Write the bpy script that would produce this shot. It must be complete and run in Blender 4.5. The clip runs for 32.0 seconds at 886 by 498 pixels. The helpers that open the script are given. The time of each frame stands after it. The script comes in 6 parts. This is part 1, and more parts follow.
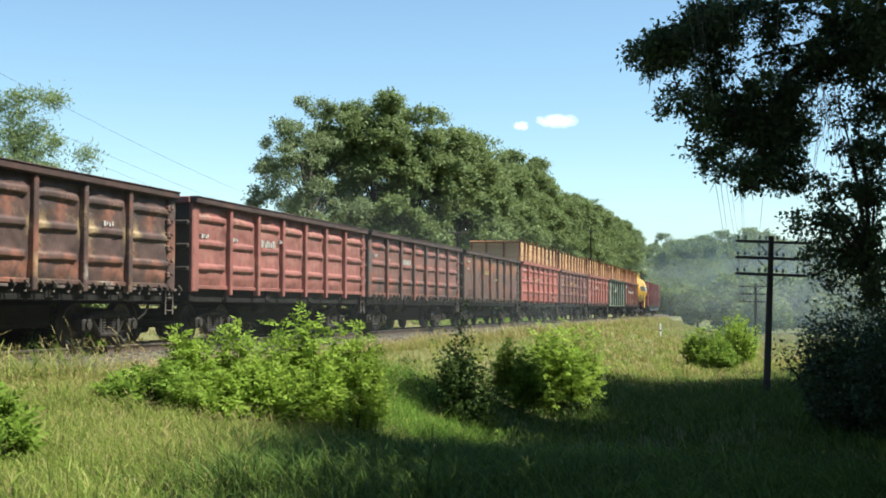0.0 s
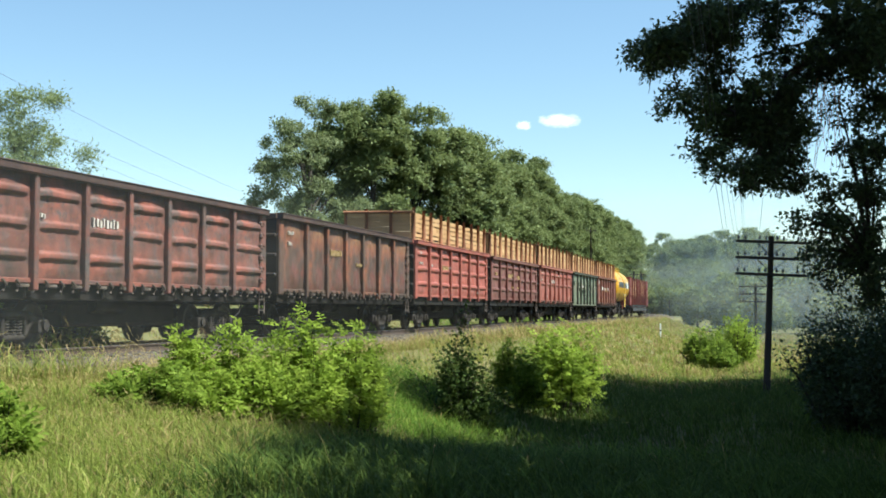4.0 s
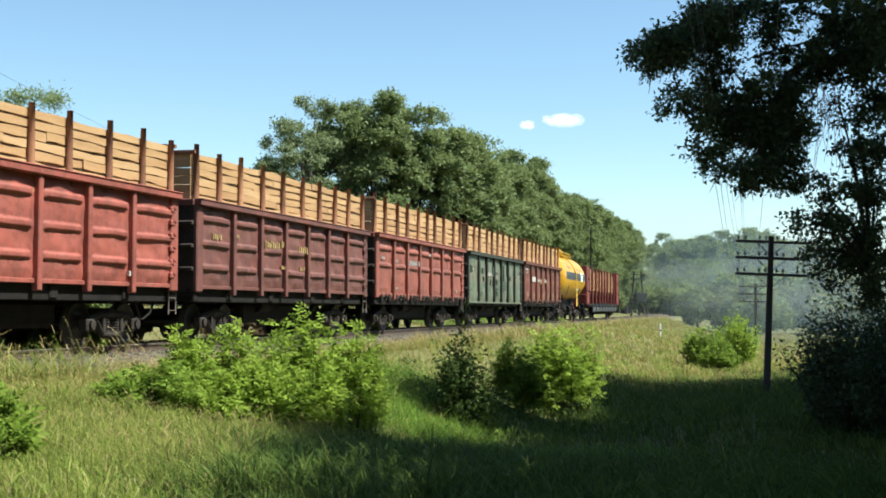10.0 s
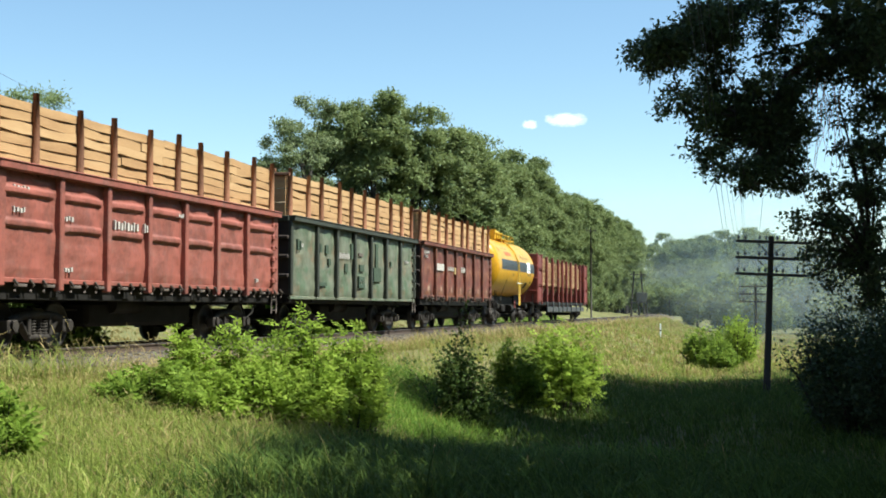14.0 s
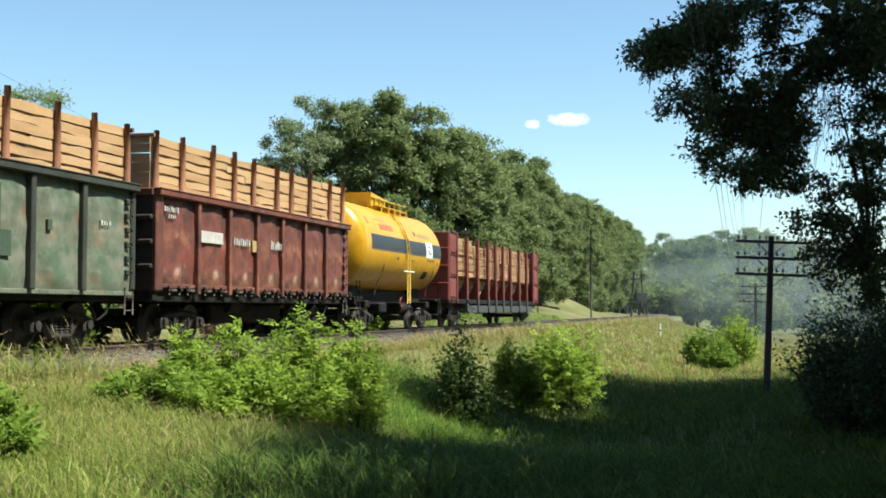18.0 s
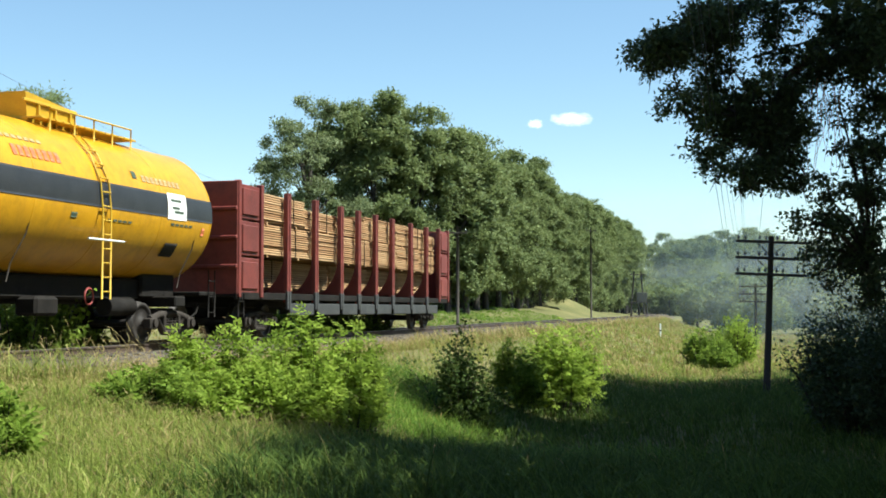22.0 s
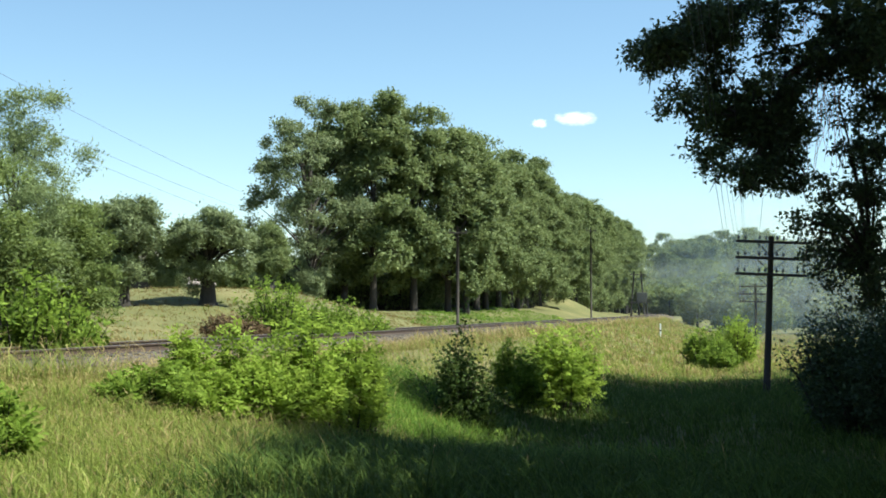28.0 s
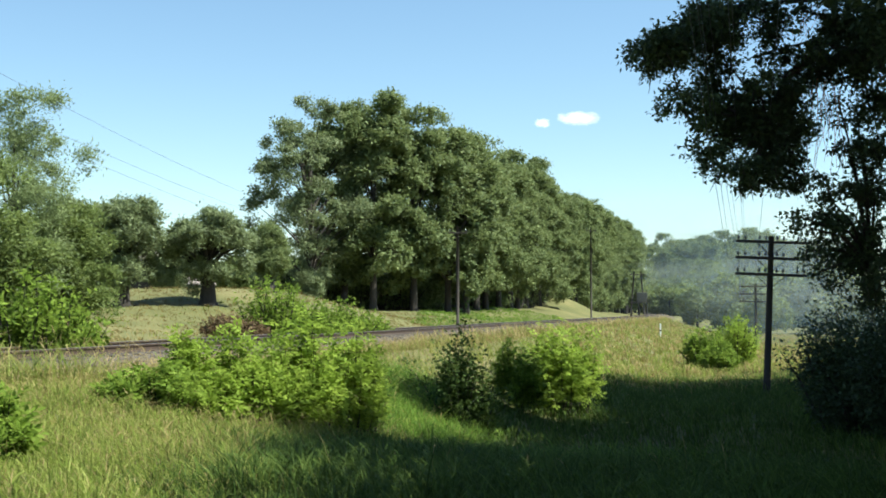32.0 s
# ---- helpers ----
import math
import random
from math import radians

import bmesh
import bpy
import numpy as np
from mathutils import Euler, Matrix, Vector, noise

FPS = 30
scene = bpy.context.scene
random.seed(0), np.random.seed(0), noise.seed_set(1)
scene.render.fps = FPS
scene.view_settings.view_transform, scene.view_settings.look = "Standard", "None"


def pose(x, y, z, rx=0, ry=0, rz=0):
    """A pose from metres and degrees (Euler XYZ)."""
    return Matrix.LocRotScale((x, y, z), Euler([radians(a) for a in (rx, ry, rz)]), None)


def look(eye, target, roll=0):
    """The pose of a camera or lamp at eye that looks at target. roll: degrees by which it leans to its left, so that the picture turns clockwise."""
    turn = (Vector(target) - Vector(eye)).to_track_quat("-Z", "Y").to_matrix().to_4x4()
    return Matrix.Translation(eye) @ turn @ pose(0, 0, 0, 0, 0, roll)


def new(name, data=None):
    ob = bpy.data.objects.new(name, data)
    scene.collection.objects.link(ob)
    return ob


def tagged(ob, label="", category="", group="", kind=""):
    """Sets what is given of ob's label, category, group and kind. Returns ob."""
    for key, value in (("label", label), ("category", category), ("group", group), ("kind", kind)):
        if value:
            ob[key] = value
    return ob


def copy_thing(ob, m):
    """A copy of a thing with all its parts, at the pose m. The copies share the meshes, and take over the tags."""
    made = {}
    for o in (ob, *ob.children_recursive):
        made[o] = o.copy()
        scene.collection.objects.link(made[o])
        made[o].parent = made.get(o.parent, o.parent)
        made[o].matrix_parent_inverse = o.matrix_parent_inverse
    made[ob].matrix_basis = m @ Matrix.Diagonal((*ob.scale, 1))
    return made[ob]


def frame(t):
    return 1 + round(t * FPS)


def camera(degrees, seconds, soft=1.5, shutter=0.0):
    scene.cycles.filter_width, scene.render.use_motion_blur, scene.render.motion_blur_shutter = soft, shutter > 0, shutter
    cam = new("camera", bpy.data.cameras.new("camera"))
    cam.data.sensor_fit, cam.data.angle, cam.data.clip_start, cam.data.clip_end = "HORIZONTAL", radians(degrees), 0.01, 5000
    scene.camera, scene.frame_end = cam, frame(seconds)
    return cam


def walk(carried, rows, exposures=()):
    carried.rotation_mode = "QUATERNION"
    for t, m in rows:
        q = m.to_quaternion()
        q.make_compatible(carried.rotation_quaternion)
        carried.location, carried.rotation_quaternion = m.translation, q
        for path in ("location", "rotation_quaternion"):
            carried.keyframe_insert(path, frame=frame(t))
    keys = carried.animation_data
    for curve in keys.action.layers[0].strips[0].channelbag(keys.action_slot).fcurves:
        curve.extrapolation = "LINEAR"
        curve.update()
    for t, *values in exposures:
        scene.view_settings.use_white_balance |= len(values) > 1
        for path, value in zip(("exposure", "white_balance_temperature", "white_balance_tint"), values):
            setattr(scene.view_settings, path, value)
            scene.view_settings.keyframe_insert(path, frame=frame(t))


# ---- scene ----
cam = camera(39.48, 32.0, soft=1.8)
EYE = (0.0, 0.0, 0.792)
CAM_POSE = pose(*EYE, 90 + 2.797, 0, 0)
walk(cam, [(0.0, CAM_POSE), (32.0, CAM_POSE)], exposures=[(0.0, 1.15, 6080, -2), (32.0, 1.15, 6080, -2)])

# ---- light: clear summer noon, sun high on the camera's right side ----
SUN_EL, SUN_AZ = radians(57), math.atan2(0.97, -0.22)      # azimuth from +Y towards +X
SUN_DIR = Vector((math.cos(SUN_EL) * math.sin(SUN_AZ), math.cos(SUN_EL) * math.cos(SUN_AZ), math.sin(SUN_EL)))
world = bpy.data.worlds.new("sky_world")
scene.world = world
world.use_nodes = True
wt = world.node_tree
sky = wt.nodes.new("ShaderNodeTexSky")
sky.sky_type, sky.sun_disc = "NISHITA", False
sky.sun_elevation, sky.sun_rotation = SUN_EL, SUN_AZ
sky.air_density, sky.dust_density, sky.ozone_density = 1.0, 0.15, 1.0
wt.nodes["Background"].inputs["Strength"].default_value = 0.08
wt.links.new(sky.outputs[0], wt.nodes["Background"].inputs["Color"])
sun = new("sun", bpy.data.lights.new("sun", "SUN"))
sun.data.energy, sun.data.angle, sun.data.color = 5.0, radians(0.55), (1.0, 0.95, 0.87)
sun.matrix_world = look(SUN_DIR * 100, (0, 0, 0))


# ---- materials ----
def mat_new(name, rough=0.7, metal=0.0, spec=0.5):
    m = bpy.data.materials.new(name)
    m.use_nodes = True
    t = m.node_tree
    b = t.nodes["Principled BSDF"]
    b.inputs["Roughness"].default_value, b.inputs["Metallic"].default_value = rough, metal
    b.inputs["Specular IOR Level"].default_value = spec
    return m, t, b


def coords(t, scale=(1, 1, 1), kind="Object"):
    tc, mp = t.nodes.new("ShaderNodeTexCoord"), t.nodes.new("ShaderNodeMapping")
    mp.inputs["Scale"].default_value = scale
    t.links.new(tc.outputs[kind], mp.inputs["Vector"])
    return mp.outputs["Vector"]


def noise_tex(t, vec, scale, detail=5.0, rough=0.6, w=0.0):
    n = t.nodes.new("ShaderNodeTexNoise")
    n.noise_dimensions = "4D"
    n.inputs["W"].default_value = w
    n.inputs["Scale"].default_value, n.inputs["Detail"].default_value, n.inputs["Roughness"].default_value = scale, detail, rough
    t.links.new(vec, n.inputs["Vector"])
    return n.outputs["Fac"]


def ramp(t, fac, stops):
    r = t.nodes.new("ShaderNodeValToRGB")
    while len(r.color_ramp.elements) < len(stops):
        r.color_ramp.elements.new(0.5)
    for e, (p, c) in zip(r.color_ramp.elements, stops):
        e.position = p
        e.color = (c, c, c, 1) if isinstance(c, (int, float)) else (*c, 1)
    t.links.new(fac, r.inputs["Fac"])
    return r.outputs["Color"]


def mix(t, fac, a, b, mode="MIX"):
    m = t.nodes.new("ShaderNodeMix")
    m.data_type, m.blend_type = "RGBA", mode
    for sock, v in ((m.inputs[0], fac), (m.inputs[6], a), (m.inputs[7], b)):
        if isinstance(v, (int, float)):
            sock.default_value = v
        elif isinstance(v, tuple):
            sock.default_value = (*v, 1)
        else:
            t.links.new(v, sock)
    return m.outputs[2]


def bump(t, b, height, strength, dist=0.02):
    n = t.nodes.new("ShaderNodeBump")
    n.inputs["Strength"].default_value, n.inputs["Distance"].default_value = strength, dist
    t.links.new(height, n.inputs["Height"])
    t.links.new(n.outputs["Normal"], b.inputs["Normal"])


def mottled(name, stops, scale=4.0, rough=0.7, metal=0.0, stretch=(1, 1, 1), bump_s=0.3, fine=40.0, per_object=0.0, per_island=0.0, spec=0.4, dist=0.02):
    """Two-scale mottled surface: colours by a ramp over coarse and fine noise."""
    m, t, b = mat_new(name, rough, metal, spec)
    v = coords(t, stretch)
    n1, n2 = noise_tex(t, v, scale), noise_tex(t, v, fine, 3.0)
    f = mix(t, 0.35, n1, n2)
    if per_object or per_island:
        src = t.nodes.new("ShaderNodeObjectInfo" if per_object else "ShaderNodeNewGeometry")
        o = src.outputs["Random"] if per_object else src.outputs["Random Per Island"]
        f = mix(t, per_object or per_island, f, o)
    t.links.new(ramp(t, f, stops), b.inputs["Base Color"])
    bump(t, b, n2, bump_s, dist)
    return m


def leaf_mat(name, dark, light, sun_tint, translucency=0.35, patch=0.6, sheen=0.1):
    m, t, b = mat_new(name, 0.62, 0.0, sheen)
    g = t.nodes.new("ShaderNodeNewGeometry")
    n = noise_tex(t, coords(t), patch, 3.0)
    f = mix(t, 0.45, g.outputs["Random Per Island"], n)
    c = ramp(t, f, [(0.2, dark), (0.55, light), (0.85, sun_tint)])
    t.links.new(c, b.inputs["Base Color"])
    tr = t.nodes.new("ShaderNodeBsdfTranslucent")
    t.links.new(mix(t, 0.5, c, sun_tint), tr.inputs["Color"])
    mx = t.nodes.new("ShaderNodeMixShader")
    mx.inputs[0].default_value = translucency
    t.links.new(b.outputs[0], mx.inputs[1])
    t.links.new(tr.outputs[0], mx.inputs[2])
    t.links.new(mx.outputs[0], t.nodes["Material Output"].inputs["Surface"])
    return m


def paint_mat(name, base, worn, grime, patches=(), seed=0.0, rough=0.62, patch_scale=0.9, patch_cut=0.58, rust=0.5):
    """Old wagon paint: base tint, rust blotches, vertical dirt streaks, leftover patches of other paint."""
    m, t, b = mat_new(name, rough, 0.0, 0.35)
    v, vs = coords(t), coords(t, (1, 1, 0.28))
    big, fine = noise_tex(t, v, 1.1, 4, 0.6, seed), noise_tex(t, v, 14, 4, 0.65, seed + 3)
    streak = noise_tex(t, vs, 3.6, 6, 0.68, seed + 7)
    c = mix(t, ramp(t, big, [(0.38, 0), (0.66, 1)]), base, worn)
    for i, (tint, cut) in enumerate(patches):
        pn = noise_tex(t, coords(t, (1, 1, 1.4)), patch_scale, 4, 0.55, seed + 11 * (i + 1))
        c = mix(t, ramp(t, mix(t, 0.22, pn, fine), [(cut - 0.02, 0), (cut + 0.07, 0.9)]), c, tint)
    spots = mix(t, 0.5, fine, big)
    mid = noise_tex(t, v, 4.2, 6, 0.7, seed + 21)
    c = mix(t, ramp(t, mid, [(0.36, 0.42), (0.52, 0.0), (0.64, 0.0), (0.78, 0.30)]), c, (worn[0] * 0.62, worn[1] * 0.6, worn[2] * 0.6))
    c = mix(t, ramp(t, spots, [(0.50, 0), (0.60, rust)]), c, (worn[0] * 0.55, worn[1] * 0.45, worn[2] * 0.4))
    c = mix(t, ramp(t, streak, [(0.47, 0), (0.78, 0.6)]), c, grime)
    t.links.new(c, b.inputs["Base Color"])
    bump(t, b, fine, 0.25, 0.01)
    return m


GRASS = leaf_mat("grass_blades", (0.048, 0.078, 0.011), (0.17, 0.22, 0.034), (0.42, 0.43, 0.13), 0.44, 0.6)
DRY = leaf_mat("dry_grass", (0.17, 0.125, 0.04), (0.31, 0.24, 0.095), (0.46, 0.36, 0.17), 0.35, 0.4)
LEAF_BUSH = leaf_mat("bush_leaf", (0.055, 0.09, 0.012), (0.16, 0.235, 0.03), (0.31, 0.40, 0.07), 0.46, 1.2)
LEAF_TREE = leaf_mat("row_tree_leaf", (0.078, 0.108, 0.036), (0.155, 0.195, 0.066), (0.25, 0.285, 0.11), 0.4, 0.25, 0.3)
DRY_BANK = leaf_mat("sunburnt_grass", (0.095, 0.07, 0.022), (0.18, 0.135, 0.045), (0.28, 0.215, 0.08), 0.35, 0.3)
# darker weed green that deepens the shade where it is sown
SHADE_HERB = leaf_mat("shade_dark_weed", (0.025, 0.042, 0.009), (0.07, 0.115, 0.02), (0.18, 0.235, 0.055), 0.36, 0.6)
LEAF_SAP = leaf_mat("sapling_leaf", (0.028, 0.046, 0.011), (0.062, 0.10, 0.022), (0.13, 0.175, 0.045), 0.35, 0.8)
LEAF_YOUNG = leaf_mat("young_leaf", (0.11, 0.16, 0.02), (0.25, 0.345, 0.045), (0.39, 0.48, 0.085), 0.54, 2.2)
LUSH = leaf_mat("lush_grass", (0.042, 0.085, 0.010), (0.13, 0.225, 0.03), (0.28, 0.37, 0.07), 0.42, 0.5)
LEAF_WILLOW = leaf_mat("willow_leaf", (0.075, 0.10, 0.038), (0.17, 0.205, 0.085), (0.29, 0.33, 0.15), 0.4, 0.5, 0.4)
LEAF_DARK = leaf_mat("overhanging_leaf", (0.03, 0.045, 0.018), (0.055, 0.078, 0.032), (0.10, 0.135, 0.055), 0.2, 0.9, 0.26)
LEAF_BROWN = leaf_mat("reddish_brown_leaf", (0.07, 0.05, 0.028), (0.15, 0.10, 0.055), (0.24, 0.17, 0.09), 0.35, 0.5)
LEAF_PALE = leaf_mat("pale_willow_leaf", (0.11, 0.145, 0.055), (0.20, 0.25, 0.10), (0.32, 0.37, 0.17), 0.45, 0.5, 0.3)
LEAF_AIRY = leaf_mat("airy_tree_leaf", (0.085, 0.115, 0.045), (0.17, 0.205, 0.088), (0.27, 0.30, 0.15), 0.4, 0.3, 0.3)
LEAF_FAR = leaf_mat("far_wood_leaf", (0.08, 0.11, 0.036), (0.15, 0.19, 0.06), (0.24, 0.275, 0.10), 0.36, 0.10, 0.15)
LEAF_SIDE = leaf_mat("side_tree_leaf", (0.075, 0.105, 0.026), (0.145, 0.19, 0.048), (0.25, 0.30, 0.09), 0.42, 0.5, 0.3)
BARK = mottled("bark", [(0.3, (0.02, 0.016, 0.013)), (0.7, (0.075, 0.06, 0.048))], 3, 0.9, 0, (1, 1, 0.25), 0.8, 25)
SOIL = mottled("meadow_soil", [(0.3, (0.055, 0.06, 0.016)), (0.5, (0.12, 0.115, 0.035)), (0.72, (0.22, 0.175, 0.075))], 0.22, 0.95, 0, (1, 1, 1), 0.6, 6)
BALLAST = mottled("ballast", [(0.3, (0.05, 0.038, 0.028)), (0.7, (0.14, 0.11, 0.082))], 1.5, 0.95, 0, (1, 1, 1), 1.0, 18, dist=0.05)
STONE = mottled("ballast_stone", [(0.25, (0.055, 0.043, 0.034)), (0.75, (0.17, 0.14, 0.112))], 1.5, 0.9, per_island=0.6)
RAIL_RUST = mottled("rail_rust", [(0.3, (0.035, 0.022, 0.016)), (0.7, (0.09, 0.058, 0.042))], 3, 0.8, 0.0)
RAIL_TOP = mottled("rail_head", [(0.3, (0.16, 0.13, 0.115)), (0.7, (0.30, 0.27, 0.25))], 6, 0.4, 0.8)
SLEEPER = mottled("sleeper_wood", [(0.3, (0.05, 0.04, 0.032)), (0.7, (0.15, 0.125, 0.10))], 3, 0.9, 0, (1, 0.2, 1), 0.7, 30, per_object=0.3)
POLE_WOOD = mottled("pole_wood", [(0.3, (0.02, 0.016, 0.013)), (0.7, (0.06, 0.048, 0.038))], 3, 0.85, 0, (1, 1, 0.15), 0.6, 30)
INSUL = mottled("insulator_glass", [(0.3, (0.05, 0.05, 0.045)), (0.7, (0.12, 0.12, 0.11))], 4, 0.25)
WIRE = mottled("wire_metal", [(0.3, (0.08, 0.08, 0.08)), (0.7, (0.14, 0.14, 0.14))], 4, 0.5, 0.6)
IRON = mottled("dark_iron", [(0.3, (0.006, 0.0055, 0.005)), (0.75, (0.03, 0.025, 0.022))], 2.5, 0.8, 0.0, bump_s=0.3, spec=0.15)
BOGIE_IRON = mottled("bogie_casting", [(0.3, (0.018, 0.015, 0.013)), (0.72, (0.075, 0.062, 0.054))], 3, 0.85, 0.0, bump_s=0.4, spec=0.15)
WHEEL = mottled("wheel_steel", [(0.3, (0.02, 0.017, 0.015)), (0.7, (0.06, 0.05, 0.045))], 4, 0.6, 0.3)
SAWN = mottled("sawn_boards", [(0.22, (0.27, 0.14, 0.06)), (0.5, (0.44, 0.262, 0.122)), (0.8, (0.56, 0.375, 0.20))], 1.6, 0.8, 0, (0.35, 1, 3), 0.4, 22, per_object=0.16)
OLDBOARD = mottled("grey_boards", [(0.3, (0.16, 0.115, 0.07)), (0.7, (0.33, 0.25, 0.16))], 2, 0.85, 0, (1, 0.3, 2), 0.5, 25, per_object=0.3)
STAKE = mottled("bark_stake", [(0.3, (0.11, 0.045, 0.022)), (0.5, (0.24, 0.10, 0.05)), (0.75, (0.36, 0.18, 0.09))], 5, 0.85, 0, (1, 1, 0.4), 0.7, 40, per_object=0.3)
LUMBER = mottled("lumber", [(0.25, (0.28, 0.145, 0.066)), (0.5, (0.43, 0.255, 0.125)), (0.8, (0.55, 0.365, 0.20))], 1.5, 0.75, 0, (0.4, 1, 1), 0.3, 30, per_object=0.35)
GREY_STEEL = mottled("grey_sill_steel", [(0.3, (0.028, 0.028, 0.029)), (0.7, (0.085, 0.083, 0.082))], 2.2, 0.6, 0.1)
YELLOW_STEEL = mottled("yellow_steel", [(0.25, (0.42, 0.24, 0.02)), (0.7, (0.62, 0.40, 0.03))], 2.5, 0.5, 0)
MARK_WHITE = mottled("old_white_marking", [(0.3, (0.26, 0.22, 0.19)), (0.7, (0.62, 0.57, 0.52))], 14, 0.7)
MARK_YELLOW = mottled("old_yellow_marking", [(0.3, (0.24, 0.15, 0.06)), (0.7, (0.50, 0.36, 0.16))], 14, 0.7)
MARK_GREEN = mottled("dark_green_marking", [(0.3, (0.03, 0.045, 0.028)), (0.7, (0.065, 0.09, 0.056))], 9, 0.7)
MARK_DKRED = mottled("dark_red_enamel", [(0.3, (0.16, 0.02, 0.018)), (0.7, (0.28, 0.05, 0.04))], 9, 0.6)
MARK_RED = mottled("old_red_marking", [(0.3, (0.45, 0.08, 0.04)), (0.7, (0.6, 0.2, 0.08))], 9, 0.6)


# ---- mesh tools ----
class Mesh:
    """Gathers plain pieces into one mesh."""

    def __init__(self):
        self.v, self.f, self.sm = [], [], []

    def add(self, verts, faces, smooth=False):
        o = len(self.v)
        self.v += [tuple(p) for p in verts]
        self.f += [tuple(i + o for i in f) for f in faces]
        self.sm += [smooth] * len(faces)
        return self

    def box(self, x0, x1, y0, y1, z0, z1, b=0.012, m=None):
        b = min(b, (x1 - x0) * 0.3, (y1 - y0) * 0.3, (z1 - z0) * 0.3)
        lo, hi = (x0, y0, z0), (x1, y1, z1)
        vs, idx = [], {}
        for sx in (0, 1):
            for sy in (0, 1):
                for sz in (0, 1):
                    s = (sx, sy, sz)
                    c = [hi[k] if s[k] else lo[k] for k in range(3)]
                    for ax in range(3):
                        p = [c[k] if k == ax else c[k] + (-b if s[k] else b) for k in range(3)]
                        idx[(s, ax)] = len(vs)
                        vs.append(p)
        fs = []
        mid = [(lo[k] + hi[k]) / 2 for k in range(3)]

        def face(keys):
            ids = [idx[k] for k in keys]
            a, bb, c = (Vector(vs[i]) for i in ids[:3])
            n = (bb - a).cross(c - a)
            cen = sum((Vector(vs[i]) for i in ids), Vector()) / len(ids) - Vector(mid)
            fs.append(ids if n.dot(cen) > 0 else ids[::-1])

        for ax in range(3):
            u, w = [k for k in range(3) if k != ax]
            for side in (0, 1):
                q = []
                for a, c in ((0, 0), (1, 0), (1, 1), (0, 1)):
                    s = [0, 0, 0]
                    s[ax], s[u], s[w] = side, a, c
                    q.append((tuple(s), ax))
                face(q)
            for a in (0, 1):
                for c in (0, 1):
                    s0, s1 = [0, 0, 0], [0, 0, 0]
                    s0[ax], s1[ax] = 0, 1
                    s0[u] = s1[u] = a
                    s0[w] = s1[w] = c
                    s0, s1 = tuple(s0), tuple(s1)
                    face([(s0, u), (s1, u), (s1, w), (s0, w)])
        for sx in (0, 1):
            for sy in (0, 1):
                for sz in (0, 1):
                    face([((sx, sy, sz), k) for k in range(3)])
        if m:
            vs = [m @ Vector(p) for p in vs]
        return self.add(vs, fs)

    def tube(self, pts, radii, n=8, cap=True):
        pts = [Vector(p) for p in pts]
        if isinstance(radii, (int, float)):
            radii = [radii] * len(pts)
        vs, fs = [], []
        for i, p in enumerate(pts):
            d = (pts[min(i + 1, len(pts) - 1)] - pts[max(i - 1, 0)]).normalized()
            ref = Vector((0, 0, 1)) if abs(d.z) < 0.9 else Vector((1, 0, 0))
            a = d.cross(ref).normalized()
            c = a.cross(d)
            for k in range(n):
                w = 2 * math.pi * k / n
                vs.append(p + (a * math.cos(w) + c * math.sin(w)) * radii[i])
        for i in range(len(pts) - 1):
            for k in range(n):
                k2 = (k + 1) % n
                fs.append((i * n + k, (i + 1) * n + k, (i + 1) * n + k2, i * n + k2)[::-1])
        self.add(vs, fs, True)
        if cap:
            o = len(self.v) - len(vs)
            self.f += [tuple(o + k for k in range(n)), tuple(o + (len(pts) - 1) * n + k for k in range(n))[::-1]]
            self.sm += [False, False]
        return self

    def lathe(self, prof, m, n=20):
        """Turns a profile of (along, radius) round the local x axis, placed by m."""
        vs, fs = [], []
        for a, r in prof:
            for k in range(n):
                w = 2 * math.pi * k / n
                vs.append(m @ Vector((a, r * math.cos(w), r * math.sin(w))))
        for i in range(len(prof) - 1):
            for k in range(n):
                k2 = (k + 1) % n
                fs.append((i * n + k, i * n + k2, (i + 1) * n + k2, (i + 1) * n + k))
        return self.add(vs, fs, True)

    def data(self, name, material):
        me = bpy.data.meshes.new(name)
        me.from_pydata(self.v, [], self.f)
        me.polygons.foreach_set("use_smooth", self.sm)
        me.materials.append(material)
        me.update()
        return me


def part(name, mesh, material, parent, label="", loc=None, turn=None):
    me = mesh.data(name, material) if isinstance(mesh, Mesh) else mesh
    ob = new(name, me)
    ob.parent = parent
    if loc is not None:
        ob.location = loc
    if turn is not None:
        ob.rotation_euler = turn
    if label:
        tagged(ob, label)
    return ob


def np_mesh(name, V, F, material, smooth=False):
    V, F = np.ascontiguousarray(V, dtype=np.float32), np.ascontiguousarray(F, dtype=np.int32)
    n, k = F.shape
    me = bpy.data.meshes.new(name)
    me.vertices.add(len(V))
    me.vertices.foreach_set("co", V.ravel())
    me.loops.add(n * k)
    me.loops.foreach_set("vertex_index", F.ravel())
    me.polygons.add(n)
    me.polygons.foreach_set("loop_start", np.arange(0, n * k, k, dtype=np.int32))
    me.polygons.foreach_set("use_smooth", np.full(n, bool(smooth)))
    me.materials.append(material)
    me.update(calc_edges=True)
    return me


def thing(name, label, category, group="", kind="", at=None):
    ob = new(name)
    ob.empty_display_size = 0.3
    if at is not None:
        ob.location = at
    return tagged(ob, label, category, group, kind)


